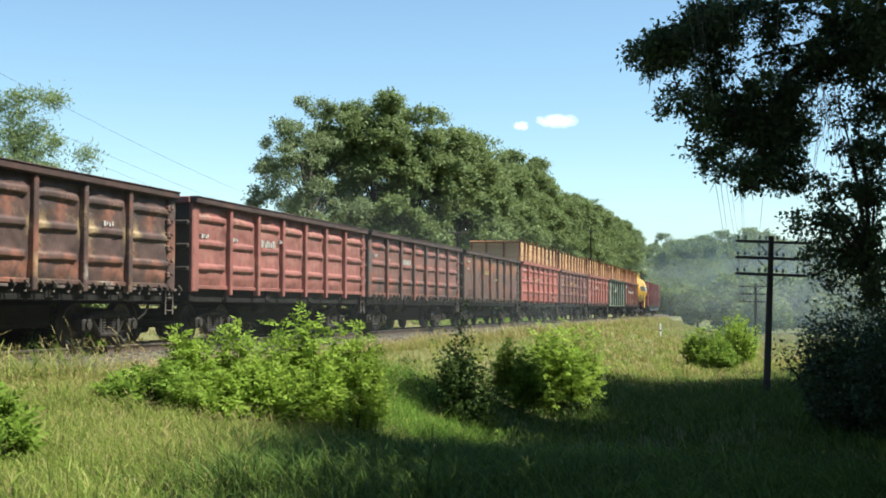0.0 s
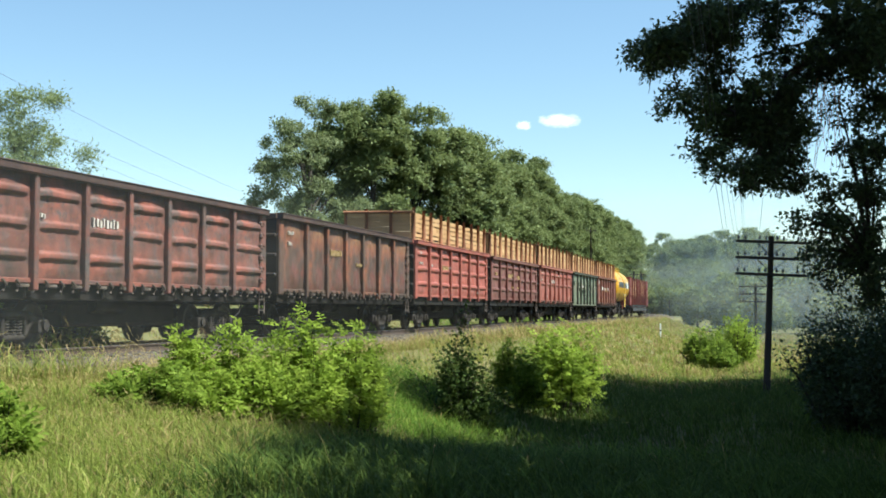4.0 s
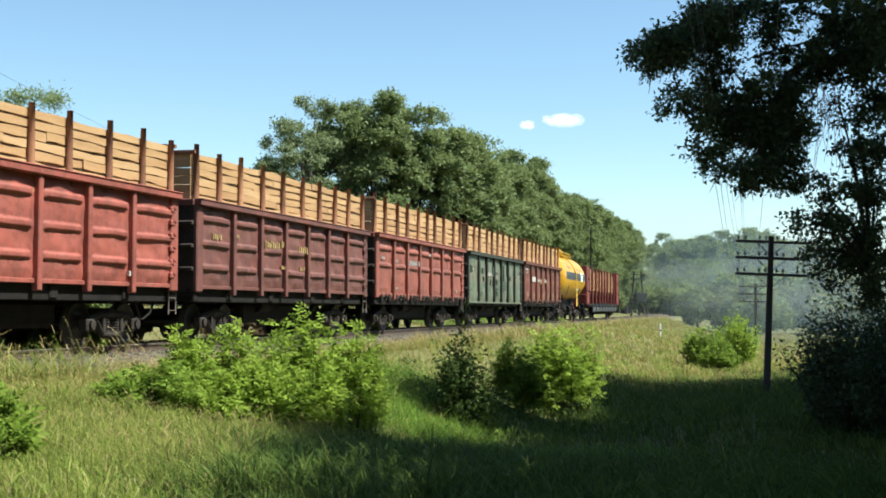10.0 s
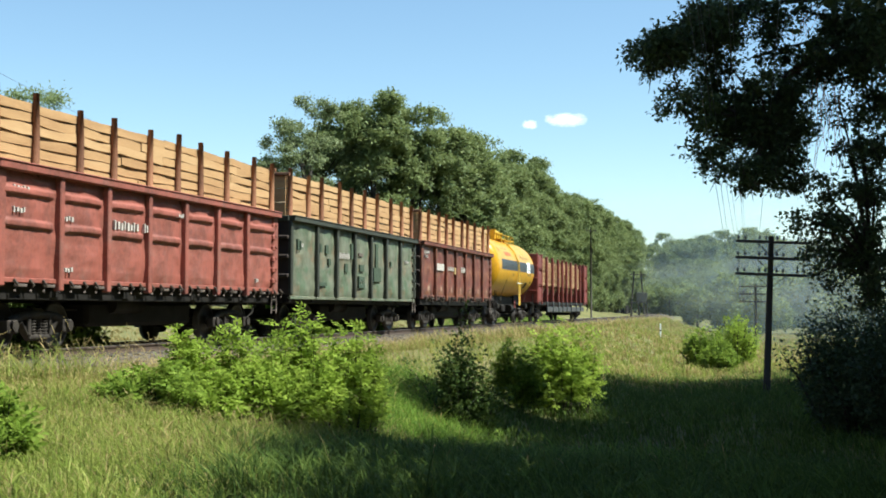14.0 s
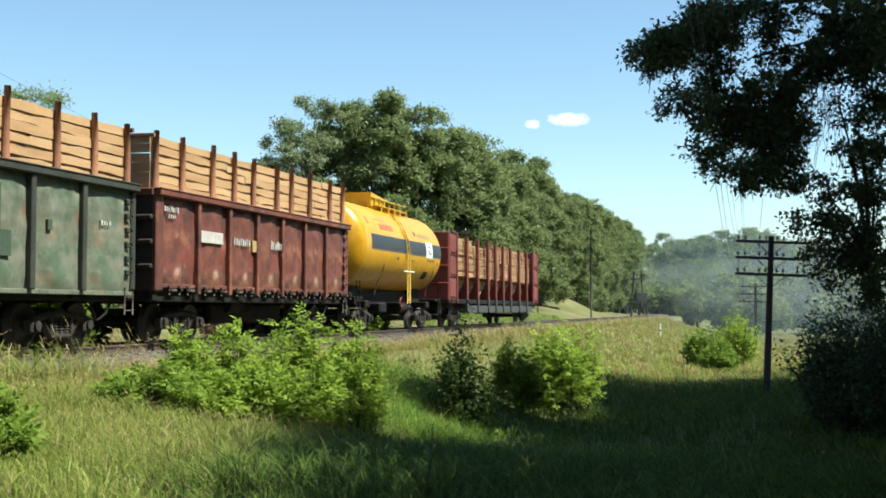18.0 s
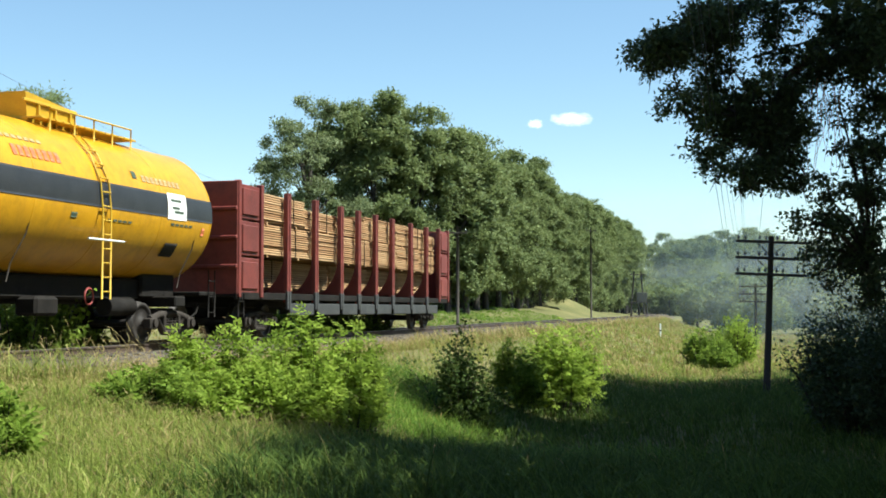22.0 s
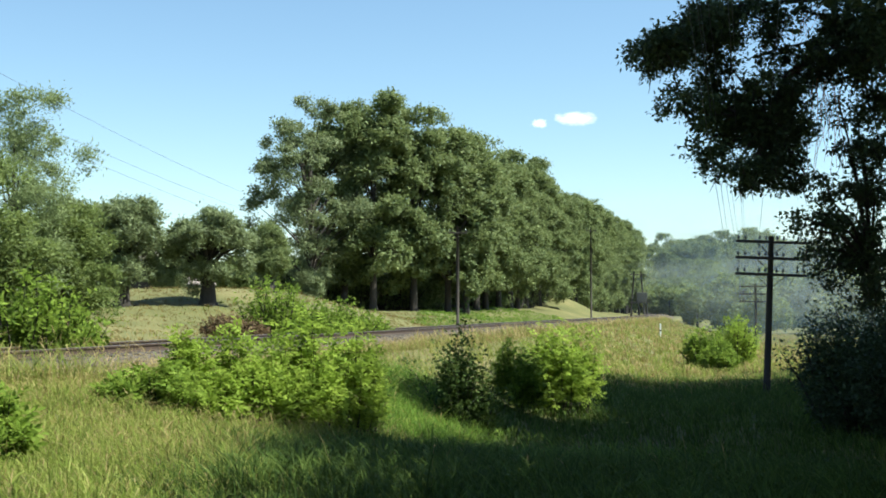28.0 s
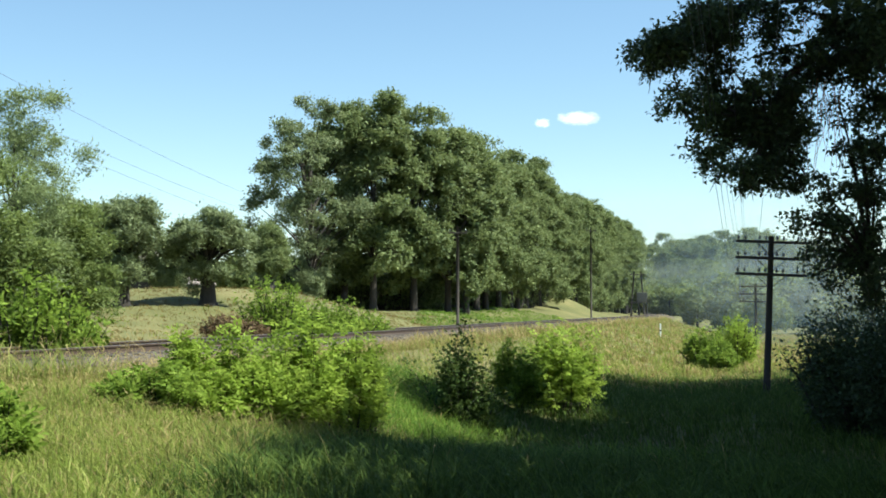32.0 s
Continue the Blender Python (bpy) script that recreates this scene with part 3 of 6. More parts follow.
def gondola(label, uc, paint, frame_paint, ribs, seed, top=3.48, marks=(), hatches=True, corner_wide=True, fence=0, smooth_bottom=False, rail_paint=None):
    g = thing("gondola_wagon", label, "freight wagon", "wagons of the freight train")
    L, W, zb = 6.44, 1.44, 1.33
    edges = (-L, -4.36, -2.6, -0.87, 0.87, 2.6, 4.36, L)
    zs = () if not ribs else (2.36, 2.96) if ribs == 2 else (1.80, 2.38, 2.98)
    if smooth_bottom:
        zb = 1.13
    for side in (-1, 1):
        turn = None if side < 0 else (0, 0, math.pi)
        for i in range(7):
            near = side < 0
            a, b = edges[i], edges[i + 1]
            pm = panel_mesh(b - a - 0.02, zb, top - 0.16, zs if near else (), seed * 31 + i)
            x = (a if near else -b) + 0.01
            part("side_panel", pm, paint, g, "", (x if near else x + b - a - 0.02, side * W, 0), turn)
        rail = Mesh()
        rail.box(-L, L, side * (W + 0.09) - 0.10, side * (W + 0.09) + 0.10, top - 0.17, top - 0.02, 0.02)
        rail.box(-L, L, side * (W + 0.09) - 0.12, side * (W + 0.09) + 0.12, top - 0.03, top, 0.01)
        part("top_rail", rail, rail_paint or frame_paint, g)
        low = Mesh().box(-L, L, side * W - 0.05, side * W + 0.05, zb - 0.05, zb + 0.04, 0.01)
        part("lower_rail", low, paint, g)
        for x in edges[1:7]:
            p = Mesh()
            y0, y1 = sorted((side * (W - 0.02), side * (W + 0.135)))
            p.box(x - 0.075, x + 0.075, y0, y1, 1.14 if not smooth_bottom else 1.16, top - 0.16, 0.02)
            part("side_post", p, frame_paint, g)
        for e in (-1, 1):
            x0, x1 = sorted((e * L, e * (L - (0.34 if corner_wide else 0.16))))
            c = Mesh()
            y0, y1 = sorted((side * (W - 0.04), side * (W + 0.085)))
            c.box(x0, x1, y0, y1, 1.2, top - 0.16, 0.03)
            part("corner_post", c, paint if corner_wide else frame_paint, g)
    for e in (-1, 1):
        w = Mesh()
        w.box(*sorted((e * (L - 0.08), e * L)), -W, W, 1.2, top - 0.1, 0.02)
        part("end_wall", w, END_SHADE, g, "end wall with the shade between wagons in its paint")
        for z in (1.75, 2.3, 2.85):
            b = Mesh().box(*sorted((e * (L - 0.01), e * (L + 0.10))), -W, W, z - 0.06, z + 0.06, 0.03)
            part("end_rib", b, END_SHADE, g)
        part("end_top_rail", Mesh().box(*sorted((e * (L - 0.1), e * (L + 0.04))), -W, W, top - 0.17, top - 0.006, 0.02), frame_paint, g)
        coupler(g, e * L, e)
    # underframe
    u = Mesh().box(-L, L, -0.22, 0.22, 0.92, 1.28, 0.03)
    for x in (-4.325, -1.6, 1.6, 4.325):
        u.box(x - 0.14, x + 0.14, -1.4, 1.4, 1.0, 1.28, 0.02)
    for e in (-1, 1):
        u.box(*sorted((e * (L - 0.2), e * L)), -1.45, 1.45, 0.98, 1.22, 0.02)
    part("underframe", u, IRON, g, "black steel underframe")
    for side in (-1, 1):
        part("side_sill", Mesh().box(-L, L, *sorted((side * 1.22, side * 1.36)), 0.96, 1.31, 0.02), IRON, g)
    part("floor_plate", Mesh().box(-L + 0.02, L - 0.02, -1.4, 1.4, 1.3, 1.36, 0.01), IRON, g)
    if hatches:
        for i in range(14):
            part("hatch_latch", LATCH, None, g, "", (-L + 0.5 + i * 0.92, 0, 0))
    for k in range(6):
        part("door_hinge", hinge_mesh(frame_paint), None, g, "", (L - 0.36, -W - 0.02, 1.5 + k * 0.3))
    t = Mesh().tube([(-1.2, -0.75, 0.9), (0.1, -0.75, 0.9)], 0.2, 12)
    part("brake_cylinder", t, IRON, g)
    rod = Mesh().tube([(-4.0, -0.5, 0.78), (4.0, -0.5, 0.78)], 0.03, 6)
    # dark block added to fill the shaded gap between the bogies
    rod.box(-2.1, 2.7, -0.75, 0.75, 0.42, 0.96, 0.08)
    part("brake_rod_dark_fill", rod, IRON, g)
    ladder("step_ladder", g, L - 0.22, -W - 0.05, 0.68, 1.25, 0.34, MARK_DIRT, 2, "dusty step irons")
    markings(g, marks)
    if fence:
        add_fence(g, fence, seed, L, W, top)
    add_bogies(g, 4.325)
    MOVERS.append((g, uc, 4.325, Matrix()))
    return g


def wavy_board(x0, x1, z0, z1, y, th, rng, sag=0.05):
    """A rough-sawn slab: both long edges waver."""
    n = max(4, int((x1 - x0) / 0.3))
    k, lean = rng.uniform(0, 99), rng.uniform(-0.03, 0.03)
    vs, fs = [], []
    for i in range(n + 1):
        x = x0 + (x1 - x0) * i / n
        tilt = lean * (i / n - 0.5)
        a = z0 + tilt + sag * noise.noise((x * 1.1 + k, 0, 1)) + 0.012 * noise.noise((x * 4 + k, 5, 1))
        b = z1 + tilt + sag * noise.noise((x * 1.1 + k, 3, 2)) + 0.012 * noise.noise((x * 4 + k, 7, 2))
        yy = y + 0.015 * noise.noise((x * 0.8 + k, 9, 3))
        vs += [(x, yy, a), (x, yy, b), (x, yy + th, b), (x, yy + th, a)]
    for i in range(n):
        o = i * 4
        for q in ((0, 4, 5, 1), (1, 5, 6, 2), (2, 6, 7, 3), (3, 7, 4, 0)):
            fs.append(tuple(o + c for c in q))
    fs += [(0, 1, 2, 3), (n * 4 + 3, n * 4 + 2, n * 4 + 1, n * 4)]
    return Mesh().add(vs, fs)


def add_fence(g, height, seed, L, W, top):
    """Slab-board side extension held by round stakes set inside the wagon."""
    rng = random.Random(seed * 7 + 1)
    rows = 7
    base = top - 0.25
    rh = (height - 0.06 + 0.25) / rows
    for side in (-1, 1):
        for r in range(rows):
            cuts = [-L + 0.12]
            while cuts[-1] < L - 0.2:
                nxt = cuts[-1] + rng.uniform(3.4, 6.5)
                cuts.append(min(nxt, L - 0.12) if nxt < L - 1.4 else L - 0.12)
            for a, b in zip(cuts, cuts[1:]):
                z0 = base + r * rh + rng.uniform(-0.01, 0.015)
                bd = wavy_board(a + 0.01, b - 0.01, z0, z0 + rh - rng.uniform(0.02, 0.055), side * (W - 0.13) - 0.02 + rng.uniform(-0.012, 0.012), 0.035, rng)
                part("board", bd, SAWN, g)
        # boarding added behind the slabs so the gaps between them turn dark
        part("backing_board", wavy_board(-L + 0.2, L - 0.2, base, top + height - 0.12, side * (W - 0.13) + (0.03 if side < 0 else -0.07), 0.03, rng), OLDBOARD, g, "grey inner boarding added to darken the gaps")
        n = 9
        for i in range(n + 1):
            x = -L + 0.18 + (2 * L - 0.36) * i / n + (rng.uniform(-0.2, 0.2) if 0 < i < n else 0)
            hgt = top + height + rng.uniform(0.0, 0.12)
            y = side * (W - 0.05)
            m = Mesh().tube([(x, y, top - 0.5), (x + rng.uniform(-0.02, 0.02), y, top + height * 0.5), (x + rng.uniform(-0.03, 0.03), y, hgt)], [0.075, 0.07, 0.062], 9)
            part("stake", m, STAKE, g, "round bark-covered stake" if i == 0 else "")
    for e in (-1, 1):
        for r in range(rows):
            z0 = base + r * rh
            bd = wavy_board(-W + 0.16, W - 0.16, z0, z0 + rh - 0.004, 0, 0.035, rng, 0.03)
            part("end_board", bd, SAWN, g, "", (e * (L - 0.13), 0, 0), (0, 0, math.pi / 2))
        for y in (-0.5, 0.5):
            part("end_stake", Mesh().tube([(e * (L - 0.05), y, top - 0.4), (e * (L - 0.05), y, top + height + 0.04)], 0.06, 8), STAKE, g)
        part("end_beam", Mesh().tube([(e * (L - 0.02), -W, top + height - 0.1), (e * (L - 0.02), W, top + height - 0.06)], 0.05, 8), STAKE, g)


def tank_wagon(uc):
    g = thing("tank_wagon", "yellow tank wagon with a black band and a white placard", "tank wagon", "wagons of the freight train")
    zc, R, H = 3.02, 1.58, 5.5
    prof = [(-H + 0.62 * (1 - math.cos(i / 12 * math.pi / 2)), max(0.01, R * math.sin(i / 12 * math.pi / 2) ** 0.8)) for i in range(13)]
    prof += [(x, R) for x in (-3.2, -1.6, 0, 1.6, 3.2)] + [(-a, r) for a, r in prof[::-1]]
    shell = Mesh().lathe(prof, Matrix.Translation((0, 0, zc)), 56)
    sh = part("tank_shell", shell, TANK_Y, g, "glossy yellow tank shell")
    for x in (-4.9, -2.45, 0.0, 2.45, 4.9):
        part("weld_seam", Mesh().lathe([(x - 0.03, R + 0.001), (x - 0.015, R + 0.008), (x + 0.015, R + 0.008), (x + 0.03, R + 0.001)], Matrix.Translation((0, 0, zc)), 56), TANK_Y, sh)

    def shell_patch(x0, x1, z0, z1, out, n=10):
        vs, fs = [], []
        for i in range(n + 1):
            z = z0 + (z1 - z0) * i / n
            y = -math.sqrt((R + out) ** 2 - (z - zc) ** 2)
            vs += [(x0, y, z), (x1, y, z)]
        for i in range(n):
            fs.append((2 * i, 2 * i + 1, 2 * i + 3, 2 * i + 2))
        for a, b in ((0, 1), (2 * n, 2 * n + 1)):
            vs += [(x0, vs[a][1] + out + 0.01, vs[a][2]), (x1, vs[a][1] + out + 0.01, vs[a][2])]
            k = len(vs)
            fs.append((a, b, k - 1, k - 2))
        return Mesh().add(vs, fs, True)

    part("black_band", shell_patch(-4.3, 2.68, 2.87, 3.40, 0.010), TANK_BLACK, sh, "black band along the tank")
    part("black_band", shell_patch(3.62, 4.95, 2.87, 3.40, 0.010), TANK_BLACK, sh)
    pl = part("placard", shell_patch(2.7, 3.6, 2.84, 3.43, 0.014), PLACARD, sh, "white placard with unreadable lines")
    for z, a, b in ((3.24, 2.85, 3.35), (3.07, 2.9, 3.25), (2.98, 3.0, 3.45)):
        part("text_bar", shell_patch(a, b, z, z + 0.06, 0.018, 3), MARK_GREEN, pl)
    for x0, x1, z0, z1, mt in ((-3.0, -1.4, 3.62, 3.82, MARK_RED), (-3.2, -1.8, 3.95, 4.02, MARK_YELLOW), (1.3, 1.55, 3.62, 3.78, MARK_GREEN), (1.7, 3.5, 3.58, 3.72, MARK_YELLOW),
                               (-4.3, -4.0, 3.75, 4.0, MARK_RED), (-1.2, -0.9, 2.6, 2.7, MARK_GREEN), (0.2, 1.2, 2.62, 2.66, MARK_GREEN), (2.9, 4.0, 2.70, 2.75, MARK_GREEN), (4.45, 4.65, 2.55, 2.72, MARK_RED)):
        nb = max(1, int((x1 - x0) / 0.2))
        w = (x1 - x0) / nb
        for i in range(nb):
            part("lettering", shell_patch(x0 + i * w, x0 + i * w + w * 0.72, z0, z1, 0.012, 3), mt, sh)
    part("stain_plate", shell_patch(2.9, 3.5, 2.0, 2.3, 0.012, 6), IRON, sh, "dark stencilled plate")
    # dome, walkway, railing
    d = Mesh()
    d.add([(-1.15, -0.5, zc + R - 0.12), (0.7, -0.5, zc + R - 0.12), (0.7, 0.5, zc + R - 0.12), (-1.15, 0.5, zc + R - 0.12), (-1.35, -0.58, zc + R + 0.5), (0.45, -0.55, zc + R + 0.36), (0.45, 0.55, zc + R + 0.36), (-1.35, 0.58, zc + R + 0.5)],
          [(0, 1, 5, 4), (1, 2, 6, 5), (2, 3, 7, 6), (3, 0, 4, 7), (4, 5, 6, 7)])
    d.box(-1.4, 0.5, -0.6, -0.54, zc + R + 0.30, zc + R + 0.36, 0.01)
    for x in (-0.9, -0.3, 0.25):
        d.box(x, x + 0.05, -0.6, -0.5, zc + R - 0.1, zc + R + 0.34, 0.01)
    part("dome_housing", d, YELLOW_STEEL, g, "yellow boxed dome housing")
    wk = Mesh()
    for i in range(14):
        x = -1.2 + i * 0.27
        wk.box(x, x + 0.22, -0.85, 0.85, zc + R - 0.02, zc + R + 0.02, 0.005)
    part("walkway", wk, YELLOW_STEEL, g)
    rl = Mesh()
    for y in (-0.85, 0.85):
        for x in (-0.9, 0.0, 0.75, 1.5, 2.3):
            rl.tube([(x, y, zc + R - 0.25), (x, y, zc + R + 0.22)], 0.02, 6)
        rl.tube([(-0.9, y, zc + R + 0.22), (2.3, y, zc + R + 0.22)], 0.02, 6)
    part("railing", rl, YELLOW_STEEL, g)
    ld = Mesh()
    for e in (-0.16, 0.16):
        pts = [(-0.05 + e, -0.95, 4.36), (-0.05 + e, -1.35, 3.95), (-0.05 + e, -1.6, 3.35), (-0.05 + e, -1.66, 2.8), (-0.05 + e, -1.66, 1.0)]
        ld.tube(pts, 0.022, 6)
    for i in range(11):
        z = 1.15 + i * 0.29
        y = -1.66 if z < 2.8 else -(math.sqrt(max(0.1, (R + 0.07) ** 2 - (z - zc) ** 2)))
        ld.tube([(-0.21, y, z), (0.11, y, z)], 0.018, 6)
    part("ladder", ld, YELLOW_STEEL, g, "yellow side ladder")
    part("foot_rail", Mesh().tube([(-0.75, -1.66, 2.2), (0.65, -1.66, 2.2)], 0.025, 6), PLACARD, g, "pale foot rail")
    for x in (-2.4, 4.3):
        part("strap", Mesh().tube([(x, -1.5, 2.7), (x - 0.1, -1.42, 2.2), (x - 0.25, -1.2, 1.65), (x - 0.3, -1.15, 1.3)], 0.014, 6), BOGIE_IRON, g)
    u = Mesh().box(-5.6, 5.6, -0.25, 0.25, 0.9, 1.25, 0.03)
    for x in (-3.9, 3.9):
        u.box(x - 0.8, x + 0.8, -0.72, 0.72, 1.05, 1.66, 0.05)
        u.box(x - 0.25, x + 0.25, -1.3, 1.3, 0.85, 1.1, 0.03)
    for e in (-1, 1):
        u.box(*sorted((e * 4.7, e * 5.6)), -1.4, 1.4, 1.12, 1.22, 0.02)
        u.box(*sorted((e * 5.45, e * 5.6)), -1.4, 1.4, 0.95, 1.2, 0.02)
    # wide box added to keep the gap below the tank black
    u.box(-4.9, 4.9, -0.62, 0.62, 1.0, 1.5, 0.05)
    u.box(-1.5, -0.7, -1.0, -0.5, 0.66, 1.05, 0.06)
    u.tube([(1.5, -0.7, 0.85), (2.6, -0.7, 0.85)], 0.2, 12)
    part("underframe", u, IRON, g, "black steel underframe")
    hw = Mesh().lathe([(-0.02, 0.16), (0.0, 0.19), (0.02, 0.16), (0.0, 0.14), (-0.02, 0.16)], Matrix.Translation((-0.35, -1.45, 1.05)) @ Matrix.Rotation(math.pi / 2, 4, "Z"), 18)
    part("brake_wheel", hw, MARK_DKRED, g, "red brake handwheel")
    for e in (-1, 1):
        coupler(g, e * 5.55, e)
        ladder("step_ladder", g, e * 5.3, -1.42, 0.6, 1.75, 0.34, IRON, 3)
    add_bogies(g, 3.9)
    MOVERS.append((g, uc, 3.9, Matrix()))


def stake_wagon(uc):
    g = thing("stake_wagon", "long red stake wagon with end walls carrying sawn lumber", "flat wagon", "wagons of the freight train")
    L = 10.9
    for e in (-1, 1):
        w = Mesh().box(*sorted((e * (L - 0.1), e * L)), -1.46, 1.46, 1.18, 4.12, 0.02)
        part("end_wall", w, FLAT_RED, g)
        for z in (1.9, 2.65, 3.4):
            part("end_rib", Mesh().box(*sorted((e * (L - 0.02), e * (L + 0.08))), -1.46, 1.46, z - 0.05, z + 0.05, 0.02), FLAT_RED, g)
        for side in (-1, 1):
            for z0, z1 in ((1.22, 2.14), (2.2, 3.1), (3.16, 4.06)):
                p = Mesh()
                y0, y1 = sorted((side * 1.38, side * 1.44))
                p.box(*sorted((e * (L - 1.45), e * (L - 0.12))), y0, y1, z0, z1, 0.02)
                y0, y1 = sorted((side * 1.42, side * 1.49))
                p.box(*sorted((e * (L - 1.3), e * (L - 0.3))), y0, y1, z0 + 0.1, z1 - 0.1, 0.03)
                part("wing_panel", p, FLAT_RED, g)
            for xx in (L - 0.1, L - 1.55):
                p = Mesh().box(e * xx - 0.08, e * xx + 0.08, *sorted((side * 1.33, side * 1.5)), 1.1, 4.14, 0.02)
                part("wing_post", p, FLAT_RED, g)
    xs = [-7.42, -5.18, -2.88, -1.12, 0.76, 2.74, 5.17, 7.39]
    stake = Mesh()
    stake.box(-0.13, -0.03, -0.07, 0.07, 0.98, 4.08, 0.015)
    stake.box(0.03, 0.13, -0.07, 0.07, 0.98, 4.08, 0.015)
    for z in (1.4, 2.3, 3.2, 3.9):
        stake.box(-0.05, 0.05, -0.05, 0.05, z, z + 0.12, 0.01)
    sd = stake.data("stake_post", FLAT_RED)
    gus = Mesh()
    n = 8
    vs, fs = [], []
    for i in range(n + 1):
        a = i / n
        z, w = 1.2 + 1.2 * a, 0.62 * (1 - a) ** 2.2
        vs += [(-0.10, 0.05, z), (-0.10, 0.05 + w + 0.02, z), (0.10, 0.05 + w + 0.02, z), (0.10, 0.05, z)]
    for i in range(n):
        for q in ((0, 1, 5, 4), (1, 2, 6, 5), (2, 3, 7, 6)):
            fs.append(tuple(4 * i + c for c in q))
    gd = gus.add(vs, fs).data("gusset", FLAT_RED)
    foot = Mesh().box(-0.14, -0.025, -0.08, 0.0, 0.78, 1.30, 0.012).box(0.025, 0.14, -0.08, 0.0, 0.78, 1.30, 0.012).data("post_foot", GREY_STEEL)
    for x in xs:
        for side in (-1, 1):
            p = part("stake_post", sd, None, g, "", (x, side * 1.43, 0), None if side < 0 else (0, 0, math.pi))
            part("gusset", gd, None, p)
            part("post_foot", foot, None, p, "grey lower end of the stake post")
        part("bolster", Mesh().box(x - 0.1, x + 0.1, -1.35, 1.35, 1.2, 1.34, 0.02), FLAT_RED, g)
    fr = Mesh().box(-L, L, -0.3, 0.3, 0.85, 1.18, 0.03)
    fr.box(-L, L, -1.4, 1.4, 1.12, 1.2, 0.02)
    part("underframe", fr, IRON, g, "black steel underframe")
    for side in (-1, 1):
        part("side_sill", Mesh().box(-L, L, *sorted((side * 1.36, side * 1.44)), 1.05, 1.24, 0.01), IRON, g)
        for a, b in zip(xs, xs[1:] + [9.2]):
            if -8 < (a + b) / 2 < 8.4:
                part("sill_plate", Mesh().box(a + 0.16, b - 0.16, *sorted((side * 1.40, side * 1.47)), 0.62, 0.96, 0.02), GREY_STEEL, g, "grey steel sill plate")
    for e in (-1, 1):
        coupler(g, e * L, e)
        ladder("step_ladder", g, e * (L - 0.15), -1.5, 0.6, 1.2, 0.34, IRON, 2)
    part("brake_gear", Mesh().tube([(-2.0, -0.6, 0.75), (-0.9, -0.6, 0.75)], 0.18, 12).box(1.0, 2.2, -0.9, -0.4, 0.6, 0.85, 0.05), IRON, g)
    add_bogies(g, 8.5)
    MOVERS.append((g, uc, 8.5, Matrix()))
    # lumber packs resting on the bolsters
    rng = random.Random(21)

    boards = {}

    def board_mesh(length):
        key = round(length, 2)
        if key not in boards:
            boards[key] = Mesh().box(-length / 2, length / 2, -0.57, 0.57, 0, 0.046, 0.005).data("board", LUMBER)
        return boards[key]

    batten = Mesh().box(-0.05, 0.05, -1.17, 1.17, -0.075, -0.008, 0.004).data("batten", LUMBER)
    straps = {}

    def strap_mesh(n):
        if n not in straps:
            h = n * 0.066
            m = Mesh().box(-0.02, 0.02, -1.21, -1.195, -0.02, h, 0.002)
            m.box(-0.02, 0.02, -1.21, 1.2, h - 0.012, h - 0.004, 0.002)
            straps[n] = m.data("strap", IRON)
        return straps[n]

    for layer, (z, y, nl) in enumerate(((1.42, 0.35, 12), (2.30, -0.10, 13), (3.20, -0.10, 12))):
        x = -9.3
        while x < 8.6:
            ln = rng.choice((2.6, 3.0, 3.6, 3.9))
            ln = min(ln, 9.3 - x)
            if ln < 1.2:
                break
            pk = thing("lumber_pack", "stack of fresh sawn pine boards on the stake wagon", "lumber", "lumber packs on the stake wagon")
            count = nl - (3 if layer == 2 and rng.random() < 0.3 else 0)
            for i in range(count):
                for yy in (-0.585, 0.585):
                    part("board", board_mesh(ln), None, pk, "", (rng.uniform(-0.04, 0.04), yy + rng.uniform(-0.028, 0.028), i * 0.066))
            for bx in (-ln * 0.3, ln * 0.3):
                part("batten", batten, None, pk, "", (bx, 0, 0))
            part("strap", strap_mesh(count), None, pk, "dark binding strap", (ln * 0.22, 0, 0))
            MOVERS.append((pk, uc, 8.5, Matrix.Translation((x + ln / 2, y + rng.uniform(-0.05, 0.05), z))))
            x += ln + 0.06


W = MARK_WHITE
Y = MARK_YELLOW
NUM = lambda x, z, m=W: (x + 0.6, z, 0.10, 0.20, 8, m)


def block(x, z, n, m=W, h=0.11, w=0.08):
    return (x, z, w, h, n, m)


gondola("brown gondola wagon with orange and yellow paint patches", -88.75, RED_A, RED_A, True, 1, rail_paint=TOP_RAIL_BROWN, marks=[block(5.0, 1.75, 4), block(3.3, 2.5, 4)])
gondola("faded red gondola wagon with pressed side ribs", -75.0, RED_B, RED_B, True, 2, rail_paint=TOP_RAIL_BROWN, hatches=False, marks=[NUM(-3.0, 2.45), block(-6.0, 2.95, 5), block(-6.0, 2.5, 4), block(-4.2, 2.5, 3), block(-1.1, 2.6, 4)])
gondola("grey-brown gondola wagon with scorched red paint", -61.72, RED_C, RED_C, True, 3, rail_paint=TOP_RAIL_BROWN, marks=[NUM(-2.95, 2.45), block(-5.9, 2.6, 4), block(-4.3, 2.5, 3)])
gondola("rust-brown gondola wagon with smooth side sheets", -47.9, RED_D, RED_D, False, 4, rail_paint=TOP_RAIL_BROWN, marks=[block(-5.8, 2.9, 4), block(-5.8, 2.6, 3), NUM(-2.9, 2.45, Y), block(0.2, 2.2, 6, Y)])
